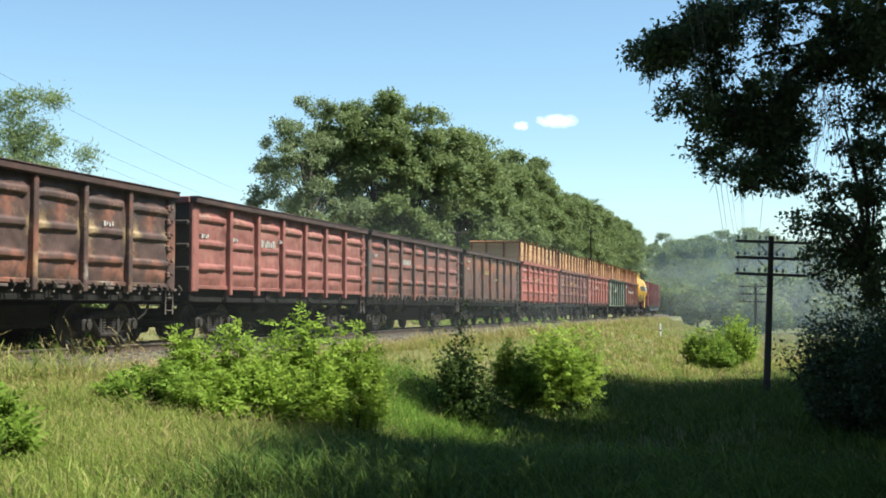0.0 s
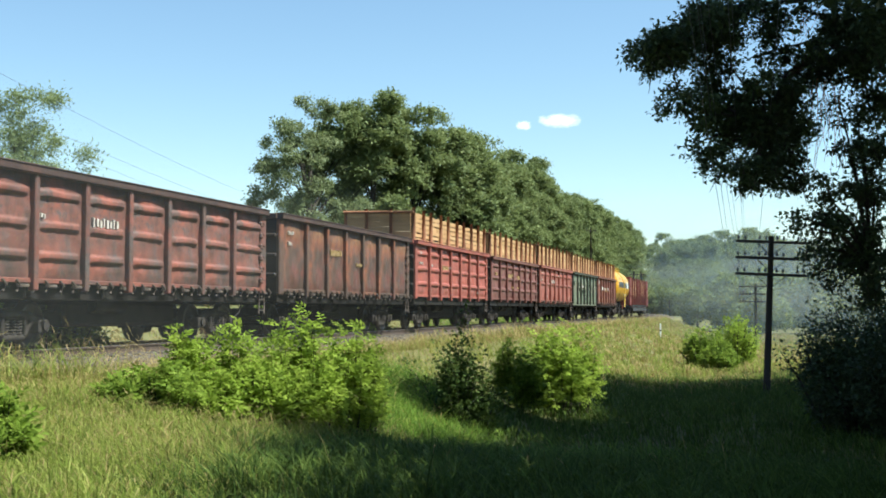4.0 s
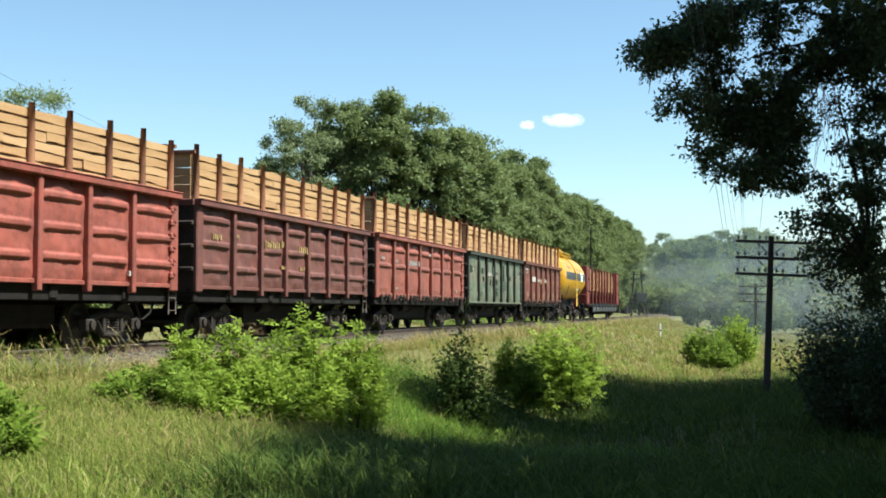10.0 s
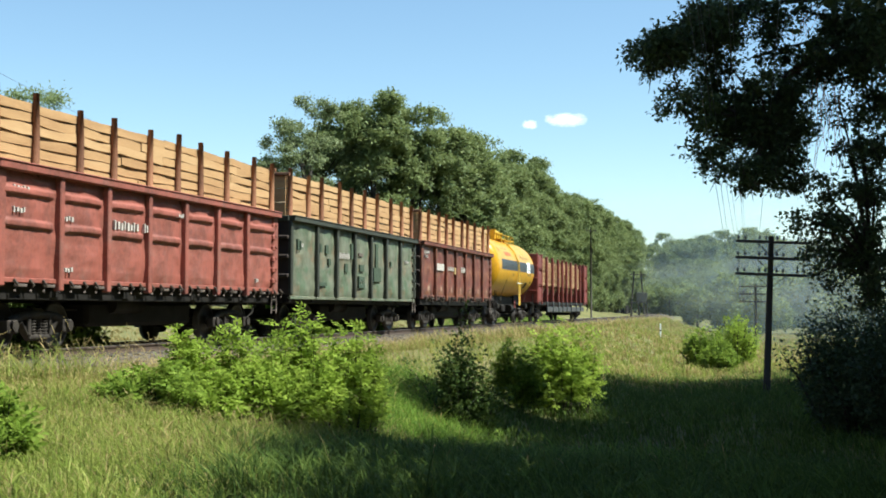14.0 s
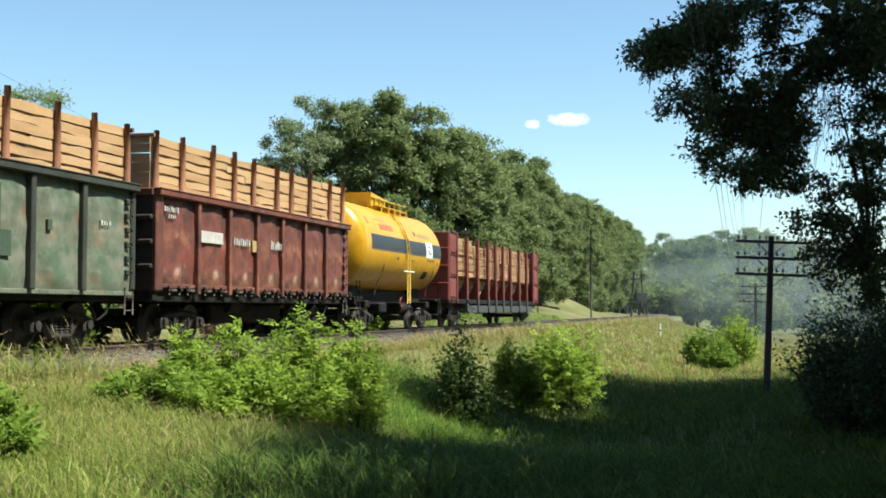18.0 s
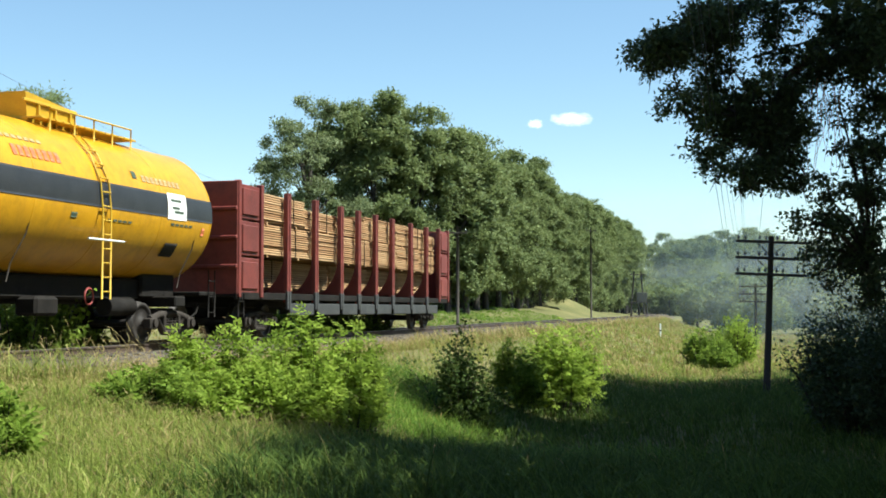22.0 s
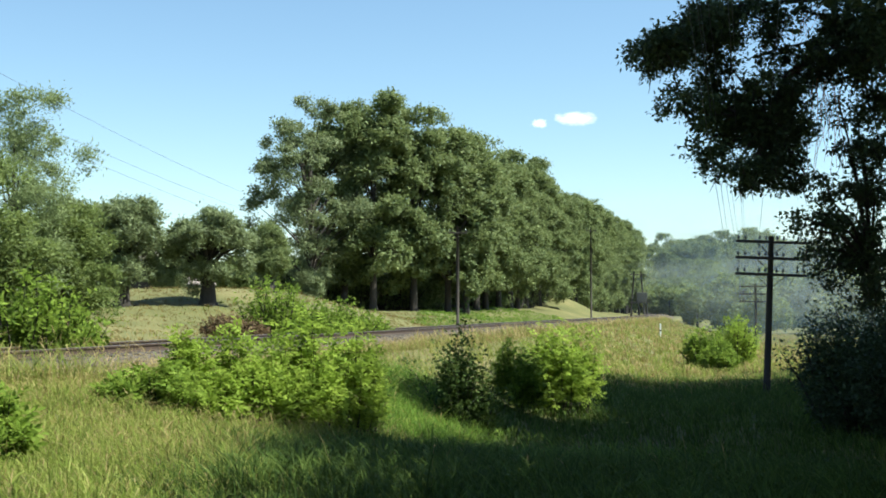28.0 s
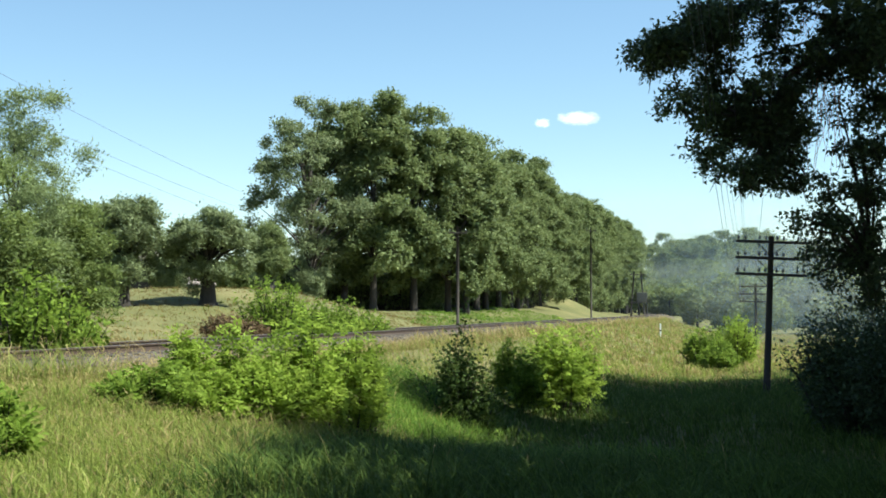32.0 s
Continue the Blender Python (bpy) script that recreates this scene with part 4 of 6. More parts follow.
gondola("red gondola wagon with a board fence on top", -34.15, RED_E, RED_E, True, 5, hatches=False, fence=1.18, marks=[NUM(-2.95, 2.42, Y), block(-5.9, 2.95, 5), block(-5.9, 2.55, 5), block(-4.3, 2.5, 4), block(-1.0, 2.5, 3), block(-2.6, 1.95, 2), block(4.2, 1.5, 2)])
gondola("maroon gondola wagon with a board fence on top", -20.32, RED_F, RED_F, True, 6, top=3.44, hatches=False, fence=1.22, marks=[NUM(-2.95, 2.45, Y), block(-5.6, 2.5, 5, Y, 0.16), (0.1, 2.4, 0.12, 0.22, 5, Y), block(-1.2, 2.5, 2, Y, 0.2), block(-1.2, 1.9, 4, Y), block(0.2, 1.9, 4, Y), block(-4.3, 2.6, 3, Y)])
gondola("brick-red gondola wagon with a board fence on top", -6.43, RED_G, RED_G, 2, 7, fence=1.28, marks=[NUM(-2.95, 2.45), block(-5.9, 2.95, 5), block(-5.9, 2.55, 4), block(-4.4, 2.5, 5), block(-1.1, 2.45, 3, W, 0.2), block(0.4, 2.9, 6), block(-4.3, 1.5, 4), block(4.9, 1.5, 2)])
gondola("green gondola wagon with smooth sides and a board fence", 7.45, GREEN_P, GREEN_DK, False, 8, hatches=False, fence=1.28, corner_wide=False, smooth_bottom=True,
        marks=[(-6.0, 2.5, 0.16, 0.32, 2, MARK_GREEN), (-4.15, 2.52, 0.32, 0.26, 1, MARK_GREEN), (-3.65, 2.5, 0.30, 0.26, 1, MARK_GREEN), (-3.4, 2.15, 0.26, 0.2, 1, MARK_GREEN), NUM(-3.0, 2.4), (-1.25, 2.42, 0.24, 0.5, 1, MARK_GREEN),
               (-1.85, 1.98, 0.34, 0.28, 1, MARK_GREEN), (-0.45, 2.55, 0.5, 0.10, 1, MARK_DIRT), (-0.35, 2.05, 0.55, 0.22, 1, MARK_GREEN), (-0.45, 1.5, 0.75, 0.38, 1, MARK_GREEN), block(-0.35, 1.64, 4),
               (1.35, 2.2, 0.55, 0.85, 1, MARK_GREEN), (1.15, 1.75, 1.0, 0.47, 1, MARK_GREEN), block(-5.7, 2.6, 2), (-4.2, 1.5, 0.8, 0.12, 1, MARK_GREEN), (3.1, 2.3, 0.3, 0.2, 1, MARK_GREEN), block(5.0, 2.5, 4)])
gondola("rusted red gondola wagon with white patches and a board fence", 21.23, RED_H, RED_H, False, 9, top=3.51, fence=1.28,
        marks=[(-4.25, 2.4, 1.55, 0.28, 1, W), NUM(-2.95, 2.42), block(-6.1, 3.0, 7, W, 0.13), block(-5.9, 2.85, 4), (0.05, 2.42, 0.11, 0.24, 6, W), (-1.2, 2.3, 0.5, 0.3, 1, Y)])
tank_wagon(34.3)
stake_wagon(51.9)

# ---- plants ----
def leaf_arrays(P, size, rng, aspect=0.45, up=0.35, out=None, droop=0.0, face=0.0):
    """Folded diamond leaves at the places P: vertices and triangles."""
    n = len(P)
    d = rng.normal(0, 1, (n, 3))
    d[:, 2] = d[:, 2] * 0.7 - droop
    if out is not None:
        d = d + out * 0.8
    d /= np.linalg.norm(d, axis=1)[:, None] + 1e-9
    nm = rng.normal(0, 1, (n, 3))
    nm[:, 2] = abs(nm[:, 2]) + up
    if out is not None:
        nm = nm + out * face
    side = np.cross(d, nm)
    side /= np.linalg.norm(side, axis=1)[:, None] + 1e-9
    nm = np.cross(side, d)
    L = (size * rng.uniform(0.65, 1.35, n))[:, None]
    w = L * aspect
    a = P - d * L * 0.5
    b = P + side * w * 0.5 - nm * w * 0.12 - d * L * 0.06
    c = P + d * L * 0.5 - nm * L * 0.08
    e = P - side * w * 0.5 - nm * w * 0.12 - d * L * 0.06
    V = np.stack([a, b, c, e], 1).reshape(-1, 3)
    i = np.arange(n)[:, None] * 4
    F = np.concatenate([i + np.array([[0, 1, 2]]), i + np.array([[0, 2, 3]])], 0)
    return V, F


def clumped(rng, centres, radii, per, spread=(1, 1, 0.8)):
    P, O = [], []
    for c, r in zip(centres, radii):
        k = max(3, int(per * rng.uniform(0.7, 1.3)))
        q = rng.normal(0, 0.5, (k, 3)) * np.array(spread)
        P.append(np.asarray(c) + q * r)
        O.append(q)
    return np.concatenate(P), np.concatenate(O)


def crown_points(rng, n, rx, rz, low=-0.9, shell=0.55, wob=0.25, seed=0.0, boxy=1.0):
    """Clump centres inside a lumpy ellipsoid, most of them near its skin, with gaps."""
    out = []
    while len(out) < n:
        d = rng.normal(0, 1, 3)
        d /= np.linalg.norm(d)
        if d[2] < low:
            continue
        d = np.sign(d) * np.abs(d) ** boxy
        lump = 1 + wob * noise.noise((d[0] * 2 + seed, d[1] * 2, d[2] * 2 + seed * 1.7))
        r = (shell + (1 - shell) * rng.random() ** 0.6) * lump
        p = d * r
        if noise.noise((p[0] * 3.1 + seed * 2, p[1] * 3.1, p[2] * 3.1)) < -0.24:
            continue
        out.append((p[0] * rx, p[1] * rx, p[2] * rz))
    return np.array(out)


def limb_mesh(rng, h, r0, tips, bend=0.3, split=0.35):
    """A tapered trunk with limbs that reach to the given tips."""
    m = Mesh()
    lean = rng.uniform(-0.03, 0.03, 2) * h
    pts = [(lean[0] * a ** 2, lean[1] * a ** 2, h * a) for a in (-0.03, 0.0, 0.04, 0.25, 0.5, 0.75, 0.95)]
    m.tube(pts, [r0 * 1.5, r0 * 1.35, r0 * 1.05, r0 * 0.85, r0 * 0.62, r0 * 0.36, r0 * 0.1], 9)
    for tip in tips:
        tip = np.asarray(tip)
        a = float(np.clip((tip[2] / h) * 0.62 + rng.uniform(-0.1, 0.05), split * 0.55, 0.85))
        st = np.array([lean[0] * a ** 2, lean[1] * a ** 2, h * a])
        mid = st * 0.5 + tip * 0.5 + np.array([0, 0, bend * np.linalg.norm(tip - st) * 0.3]) + rng.normal(0, 0.08, 3) * np.linalg.norm(tip - st) * 0.4
        rr = r0 * (0.42 - 0.26 * a)
        m.tube([st, st * 0.45 + mid * 0.55, mid, tip], [rr, rr * 0.8, rr * 0.5, rr * 0.12], 6)
    return m


def lobed(rng, C, centre, lobe_r, clumps):
    """Clump centres on the outer and upper skin of each lobe of a crown, with the way each one faces."""
    Q, N = [], []
    for c in C:
        away = (c - centre) / (np.linalg.norm(c - centre) + 1e-6)
        r = lobe_r * rng.uniform(0.65, 1.25)
        for _ in range(max(3, int(clumps * rng.uniform(0.7, 1.3)))):
            d = rng.normal(0, 1, 3) + away * 0.75 + np.array([0, 0, 0.45])
            d /= np.linalg.norm(d) + 1e-9
            Q.append(c + d * r * rng.uniform(0.72, 1.05) * np.array([1, 1, 0.8]))
            N.append(d)
    return np.array(Q), np.array(N)


def tree(name, label, x, y, h, rx, seed, leaf, leaf_size, clumps, per, low=0.25, trunk=0.2, aspect=0.5, top=1.0, shell=0.5, z=None, wob=0.3, clump_r=None, group="", droop=0.0, up=0.35, bark=None, limbs=14, lobe=0.0, face=1.6, boxy=1.0):
    """A trunk with limbs and a crown; with lobe the leaf clumps gather on separate rounded boughs."""
    rng = np.random.default_rng(seed)
    z = gz(x, y) - 0.05 if z is None else z
    t = thing(name, label, "tree", group, at=(x, y, z))
    rz = h * (top - low) / 2
    cz = h * low + rz
    cr = clump_r or rx * 0.3
    if lobe:
        C = crown_points(rng, max(8, clumps // 8), rx - lobe * 0.8, rz - lobe * 0.85, -1, shell, wob, seed * 0.37, boxy)
        C[:, 2] += cz
        tips = C
        K, N = lobed(rng, C, np.array([0, 0, cz - rz * 0.35]), lobe, 8)
    else:
        K = crown_points(rng, clumps, rx, rz, -1, shell, wob, seed * 0.37)
        K[:, 2] += cz
        tips, N = K, None
    P, O = [], []
    for i, c in enumerate(K):
        k = max(3, int(per * rng.uniform(0.7, 1.3)))
        q = rng.normal(0, 0.5, (k, 3)) * np.array((1, 1, 0.8))
        P.append(c + q * cr * rng.uniform(0.7, 1.2))
        O.append(q if N is None else q * 0.5 + N[i])
    P, O = np.concatenate(P), np.concatenate(O)
    part("trunk", limb_mesh(rng, h * (low + (top - low) * 0.75), trunk, tips[rng.permutation(len(tips))[:limbs]]), bark or BARK, t, "bark-covered trunk and limbs")
    V, F = leaf_arrays(P, leaf_size, rng, aspect, up, O, droop, face if lobe else 0.0)
    part("crown", np_mesh("crown", V, F, leaf), None, t, "leafy crown")
    return t


def spray_bush(name, label, x, y, mounds, seed, leaf, shoots=60, leaflet=0.085, leaves=11, group="", stems=True):
    """Shoots spread from each mound of the bush and carry compound leaves: mounds of (dx, dy, top, half width)."""
    rng = np.random.default_rng(seed)
    z = gz(x, y) - 0.03
    t = thing(name, label, "bush", group, at=(x, y, z))
    sm, rows = Mesh(), []
    for mx, my, ht, r in mounds:
        g0 = gz(x + mx, y + my) - z
        hh = ht - g0
        root = np.array([mx, my, g0])
        for i in range(int(shoots * (0.5 + 0.5 * r / 0.6) * (0.6 + 0.4 * hh))):
            a, e = rng.uniform(0, 2 * math.pi), rng.random() ** 0.75
            w = r * e * rng.uniform(0.85, 1.2)
            up = hh * math.sqrt(max(0.05, 1 - 0.82 * e * e)) * rng.uniform(0.72, 1.06)
            flat = np.array([math.cos(a), math.sin(a), 0.0])
            tip = root + flat * w + np.array([0, 0, up])
            b = root + flat * w * 0.35 - np.array([0, 0, 0.05])
            mid = (b + tip) / 2 + flat * w * 0.12
            if stems and i % 4 == 0:
                sm.tube([b, mid, tip], [0.011, 0.008, 0.003], 5)
            rows.append(np.concatenate([b, mid, tip, flat, [e]]))

    def unit(v):
        return v / (np.linalg.norm(v, axis=1)[:, None] + 1e-9)

    rows = np.repeat(np.array(rows), leaves, axis=0)
    n = len(rows)
    k = np.tile(np.arange(leaves), n // leaves)
    b, mid, tip, flat, e = rows[:, 0:3], rows[:, 3:6], rows[:, 6:9], rows[:, 9:12], rows[:, 12:13]
    d = unit(tip - mid)
    sd = unit(np.cross(d, np.array([0.3, 0.2, 1.0])))
    u = (0.30 + 0.72 * (k + rng.random(n)) / leaves)[:, None]
    q = (1 - u) ** 2 * b + 2 * u * (1 - u) * mid + u * u * tip
    tw = (k * 2.4 + rng.normal(0, 0.4, n))[:, None]
    m = (sd * np.cos(tw) + np.cross(d, sd) * np.sin(tw)) * 0.8 + d * 0.45 + flat * 0.3
    m[:, 2] += rng.normal(0, 0.2, n)
    m = unit(m)
    nm = flat * 0.6 * e + np.array([0, 0, 0.9]) + rng.normal(0, 0.5, (n, 3))
    side = unit(np.cross(m, nm))
    nm = np.cross(side, m)
    L = (leaflet * rng.uniform(0.7, 1.25, n))[:, None]
    V = []
    for along, turn in ((0.35, -1.0), (0.35, 1.0), (0.95, -0.85), (0.95, 0.85), (1.5, 0.0)):
        o = q + m * L * along - nm * L * 0.10 * along * along
        v = m * math.cos(turn) + side * math.sin(turn) - nm * rng.uniform(0.0, 0.35, n)[:, None]
        c = np.cross(v, nm)
        V.append(np.stack([o, o + v * L * 0.45 + c * L * 0.24 - nm * L * 0.05, o + v * L - nm * L * 0.12, o + v * L * 0.45 - c * L * 0.24 - nm * L * 0.05], 1).reshape(-1, 3))
    V = np.concatenate(V)
    if stems:
        part("stem", sm, BARK, t, "thin stems")
    i = np.arange(len(V) // 4)[:, None] * 4
    part("leaves", np_mesh("leaves", V, np.concatenate([i + np.array([[0, 1, 2]]), i + np.array([[0, 2, 3]])], 0), leaf), None, t, "compound green leaves")
    return t


def bush(name, label, x, y, h, rx, ry, seed, leaf, leaf_size, stems, per, aspect=0.5, group="", z=None, category="bush", wood=1.0, fuzz=1.0):
    """Many leaning shoots from the ground, leaves along their length."""
    rng = np.random.default_rng(seed)
    z = gz(x, y) - 0.03 if z is None else z
    t = thing(name, label, category, group, at=(x, y, z))
    sm, P, O = Mesh(), [], []
    for i in range(stems):
        a, rr = rng.uniform(0, 2 * math.pi), rng.random() ** 0.5
        bx, by = rx * rr * math.cos(a), ry * rr * math.sin(a)
        hh = h * rng.uniform(0.55, 1.05) * (1 - 0.45 * rr ** 2)
        gzz = gz(x + bx, y + by) - z
        tip = np.array([bx * 1.15 + rng.normal(0, 0.12 * h), by * 1.15 + rng.normal(0, 0.12 * h), gzz + hh])
        b = np.array([bx * 0.85, by * 0.85, gzz - 0.05])
        mid = (b + tip) / 2 + np.array([0, 0, 0.08 * hh])
        if i < 60:
            sm.tube([b, mid, tip], [(0.012 * h + 0.004) * wood, (0.008 * h + 0.003) * wood, 0.003 * wood], 5)
        u = rng.uniform(0.12, 1.02, per)[:, None]
        q = b * (1 - u) + tip * u + rng.normal(0, 0.10, (per, 3)) * (0.25 + 0.3 * h) * fuzz
        P.append(q)
        O.append((q - np.array([0, 0, h * 0.4])) * 0.4)
    part("stem", sm, BARK, t, "thin stems")
    V, F = leaf_arrays(np.concatenate(P), leaf_size, rng, aspect, 0.6, np.concatenate(O))
    part("leaves", np_mesh("leaves", V, F, leaf), None, t, "dense leaves")
    return t


FX, HZ = 2185.0, 547.8


def place(bearing, depth):
    """Sideways place of a thing seen at a bearing, at that distance."""
    return (bearing - 784) / FX * depth


def stand(makers, places, seed):
    """Sets out a stand of trees: a few different ones are grown, the rest are turned and resized copies."""
    r = random.Random(seed)
    grown = []
    for i, (x, y, k) in enumerate(places):
        if i < len(makers):
            t = makers[i](x, y)
            grown.append(t)
        else:
            z = gz(x, y) - 0.05
            copy_thing(r.choice(grown), pose(x, y, z, 0, 0, r.uniform(0, 360)) @ Matrix.Diagonal((k * r.uniform(0.92, 1.08), k * r.uniform(0.92, 1.08), k, 1)))


# tall row of trees beyond the line
def tree_row():
    line = [(-6.3, 106.0), (-0.2, 111.0), (3.7, 121.0), (7.2, 135.0), (16.2, 164.0), (24.7, 203.0), (35.7, 247.0), (43.0, 280.0)]
    pts = np.array(line)
    seg = np.concatenate([[0], np.cumsum(np.hypot(*np.diff(pts, axis=0).T))])
    dist, places = 0.0, []
    rng = np.random.default_rng(40)

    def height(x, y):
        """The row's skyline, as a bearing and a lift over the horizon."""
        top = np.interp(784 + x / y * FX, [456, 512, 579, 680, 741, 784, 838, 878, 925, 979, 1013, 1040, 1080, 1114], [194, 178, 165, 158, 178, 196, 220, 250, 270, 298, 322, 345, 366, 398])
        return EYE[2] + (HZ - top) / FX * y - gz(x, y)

    while dist < seg[-1]:
        x, y = float(np.interp(dist, seg, pts[:, 0])), float(np.interp(dist, seg, pts[:, 1]))
        x, y = x + rng.uniform(-0.7, 0.7), y + rng.uniform(-1, 1)
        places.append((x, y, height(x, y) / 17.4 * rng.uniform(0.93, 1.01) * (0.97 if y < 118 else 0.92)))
        dist += rng.uniform(4.4, 5.6) if y < 150 else rng.uniform(6.0, 7.5)
    places += [(44.0, 292.0, 0.7), (47.0, 322.0, 0.65), (52.0, 352.0, 0.7), (57.5, 384.0, 0.8), (40.0, 262.0, 0.6)]

    def maker(i):
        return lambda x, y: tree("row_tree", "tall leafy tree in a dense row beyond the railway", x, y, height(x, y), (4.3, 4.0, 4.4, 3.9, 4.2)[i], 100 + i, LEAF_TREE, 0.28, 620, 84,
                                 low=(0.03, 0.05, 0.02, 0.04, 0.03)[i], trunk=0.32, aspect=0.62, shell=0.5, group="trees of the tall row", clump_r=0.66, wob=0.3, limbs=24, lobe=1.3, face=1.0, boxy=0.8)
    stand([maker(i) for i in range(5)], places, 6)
    # the first tree of the row is airy, its limbs show through the leaves
    x, y = place(552, 103), 103.0
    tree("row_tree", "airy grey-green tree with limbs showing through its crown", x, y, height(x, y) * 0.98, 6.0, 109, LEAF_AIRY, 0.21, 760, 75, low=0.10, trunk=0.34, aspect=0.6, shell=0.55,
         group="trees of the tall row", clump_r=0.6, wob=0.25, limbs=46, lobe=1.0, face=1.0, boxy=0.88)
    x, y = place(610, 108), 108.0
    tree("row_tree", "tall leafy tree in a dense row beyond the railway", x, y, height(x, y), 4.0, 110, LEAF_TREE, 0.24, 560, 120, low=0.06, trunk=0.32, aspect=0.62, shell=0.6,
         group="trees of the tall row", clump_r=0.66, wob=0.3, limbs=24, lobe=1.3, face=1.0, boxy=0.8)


tree_row()
for i in range(26):
    u = i / 25
    bush("hedge_bush", "dark undergrowth below the tall trees", -13.5 + 43 * u, 109.5 + 8 * u + 112 * u ** 1.9, 6.0, 2.4, 1.6, 500 + i, LEAF_TREE, 0.34, 70, 44, 0.6, "undergrowth below the row")

# trees just beyond the line at the side, and pollard willows on the bank
tree("side_tree", "pale willow tree beside the railway", place(22, 36), 36.0, 8.3, 2.3, 210, LEAF_PALE, 0.12, 520, 80, clump_r=0.36, low=0.1, trunk=0.14, aspect=0.3, lobe=0.5, shell=0.3, face=0.8, group="trees beside the line")
tree("side_tree", "light green broadleaf tree beside the railway", place(-40, 32), 32.0, 5.2, 2.0, 211, LEAF_SIDE, 0.13, 420, 110, low=0.0, trunk=0.12, clump_r=0.38, lobe=0.5, shell=0.4, face=0.8, aspect=0.36, group="trees beside the line")
tree("side_tree", "light green broadleaf tree beside the railway", place(110, 38), 38.0, 4.7, 1.7, 212, LEAF_SIDE, 0.12, 380, 110, low=0.0, trunk=0.12, clump_r=0.36, lobe=0.5, shell=0.4, face=0.8, aspect=0.36, group="trees beside the line")
for i, (bear, dep, h, r) in enumerate(((215, 60, 5.6, 2.2), (368, 62, 5.2, 2.35), (474, 76, 4.4, 1.35), (300, 84, 5.0, 1.6), (545, 100, 3.8, 1.0), (140, 66, 5.4, 1.9))):
    tree("pollard_willow", "squat pollard willow with a round grey-green crown", place(bear, dep), float(dep), h, r, 230 + i, LEAF_WILLOW if i != 2 else LEAF_TREE, 0.17, 420, 110, low=0.13, trunk=0.42, aspect=0.36, shell=0.45, group="pollard willows on the bank", clump_r=0.38, wob=0.2, lobe=0.7)

# far woods and hillside trees
rng = np.random.default_rng(77)


def valley(i):
    return lambda x, y: tree("valley_tree", "bushy tree in the hazy valley", x, y, 5.2, 3.6, 300 + i, LEAF_FAR, 0.40, 120, 62, low=0.03, trunk=0.16, aspect=0.6, group="trees of the far valley", clump_r=0.6, limbs=5, lobe=1.15)


def hillside(i):
    return lambda x, y: tree("hill_tree", "tall tree on the distant hill", x, y, 15.5, 8.2, 350 + i, LEAF_FAR, 0.72, 180, 45, low=0.0, trunk=0.3, aspect=0.6, group="trees on the distant hill", clump_r=1.1, limbs=5, lobe=2.3, shell=0.4)


spots = []
for i in range(44):
    dep = float(rng.uniform(140, 250))
    spots.append((place(rng.uniform(1150, 1600), dep), dep, float(rng.choice((0.7, 0.95, 1.3, 1.75)))))
spots = [p for p in spots if rail_coords(p[0], p[1])[1][0] > 6]
spots += [(place(1118 + 9 * i + rng.uniform(-4, 4), d), float(d), float(rng.uniform(1.0, 1.5))) for i, d in enumerate(rng.uniform(235, 330, 12))]
spots += [(place(b, d), float(d), k) for b, d, k in ((1215, 262, 1.2), (1235, 270, 1.3), (1255, 282, 1.3), (1200, 268, 1.3))]
spots += [(place(120 + 21 * i + rng.uniform(-8, 8), d), float(d), float(rng.uniform(0.85, 1.15))) for i, d in enumerate(rng.uniform(122, 150, 28))]
stand([valley(i) for i in range(4)], spots, 7)


def skyline(b, d):
    """Size of a tree that reaches the hill's skyline at that bearing."""
    top = float(np.interp(b, [1165, 1200, 1235, 1270, 1320, 1365, 1400, 1500], [438, 424, 413, 410, 402, 399, 425, 440]))
    return (EYE[2] + (HZ - top) / FX * d - gz(place(b, d), d)) / 15.5


spots = [(place(b, d), float(d), skyline(b, d) * float(rng.uniform(0.76, 1.05))) for b, d in zip(np.arange(1176, 1560, 12.5), rng.uniform(395, 450, 31))]
spots += [(place(rng.uniform(1130, 1620), d), float(d), float(rng.uniform(0.45, 0.7))) for d in rng.uniform(270, 385, 40)]
spots += [(place(1112 + 11 * i, d), float(d), float(rng.uniform(0.24, 0.36))) for i, d in enumerate(rng.uniform(380, 430, 8))]
stand([hillside(i) for i in range(4)], spots, 8)

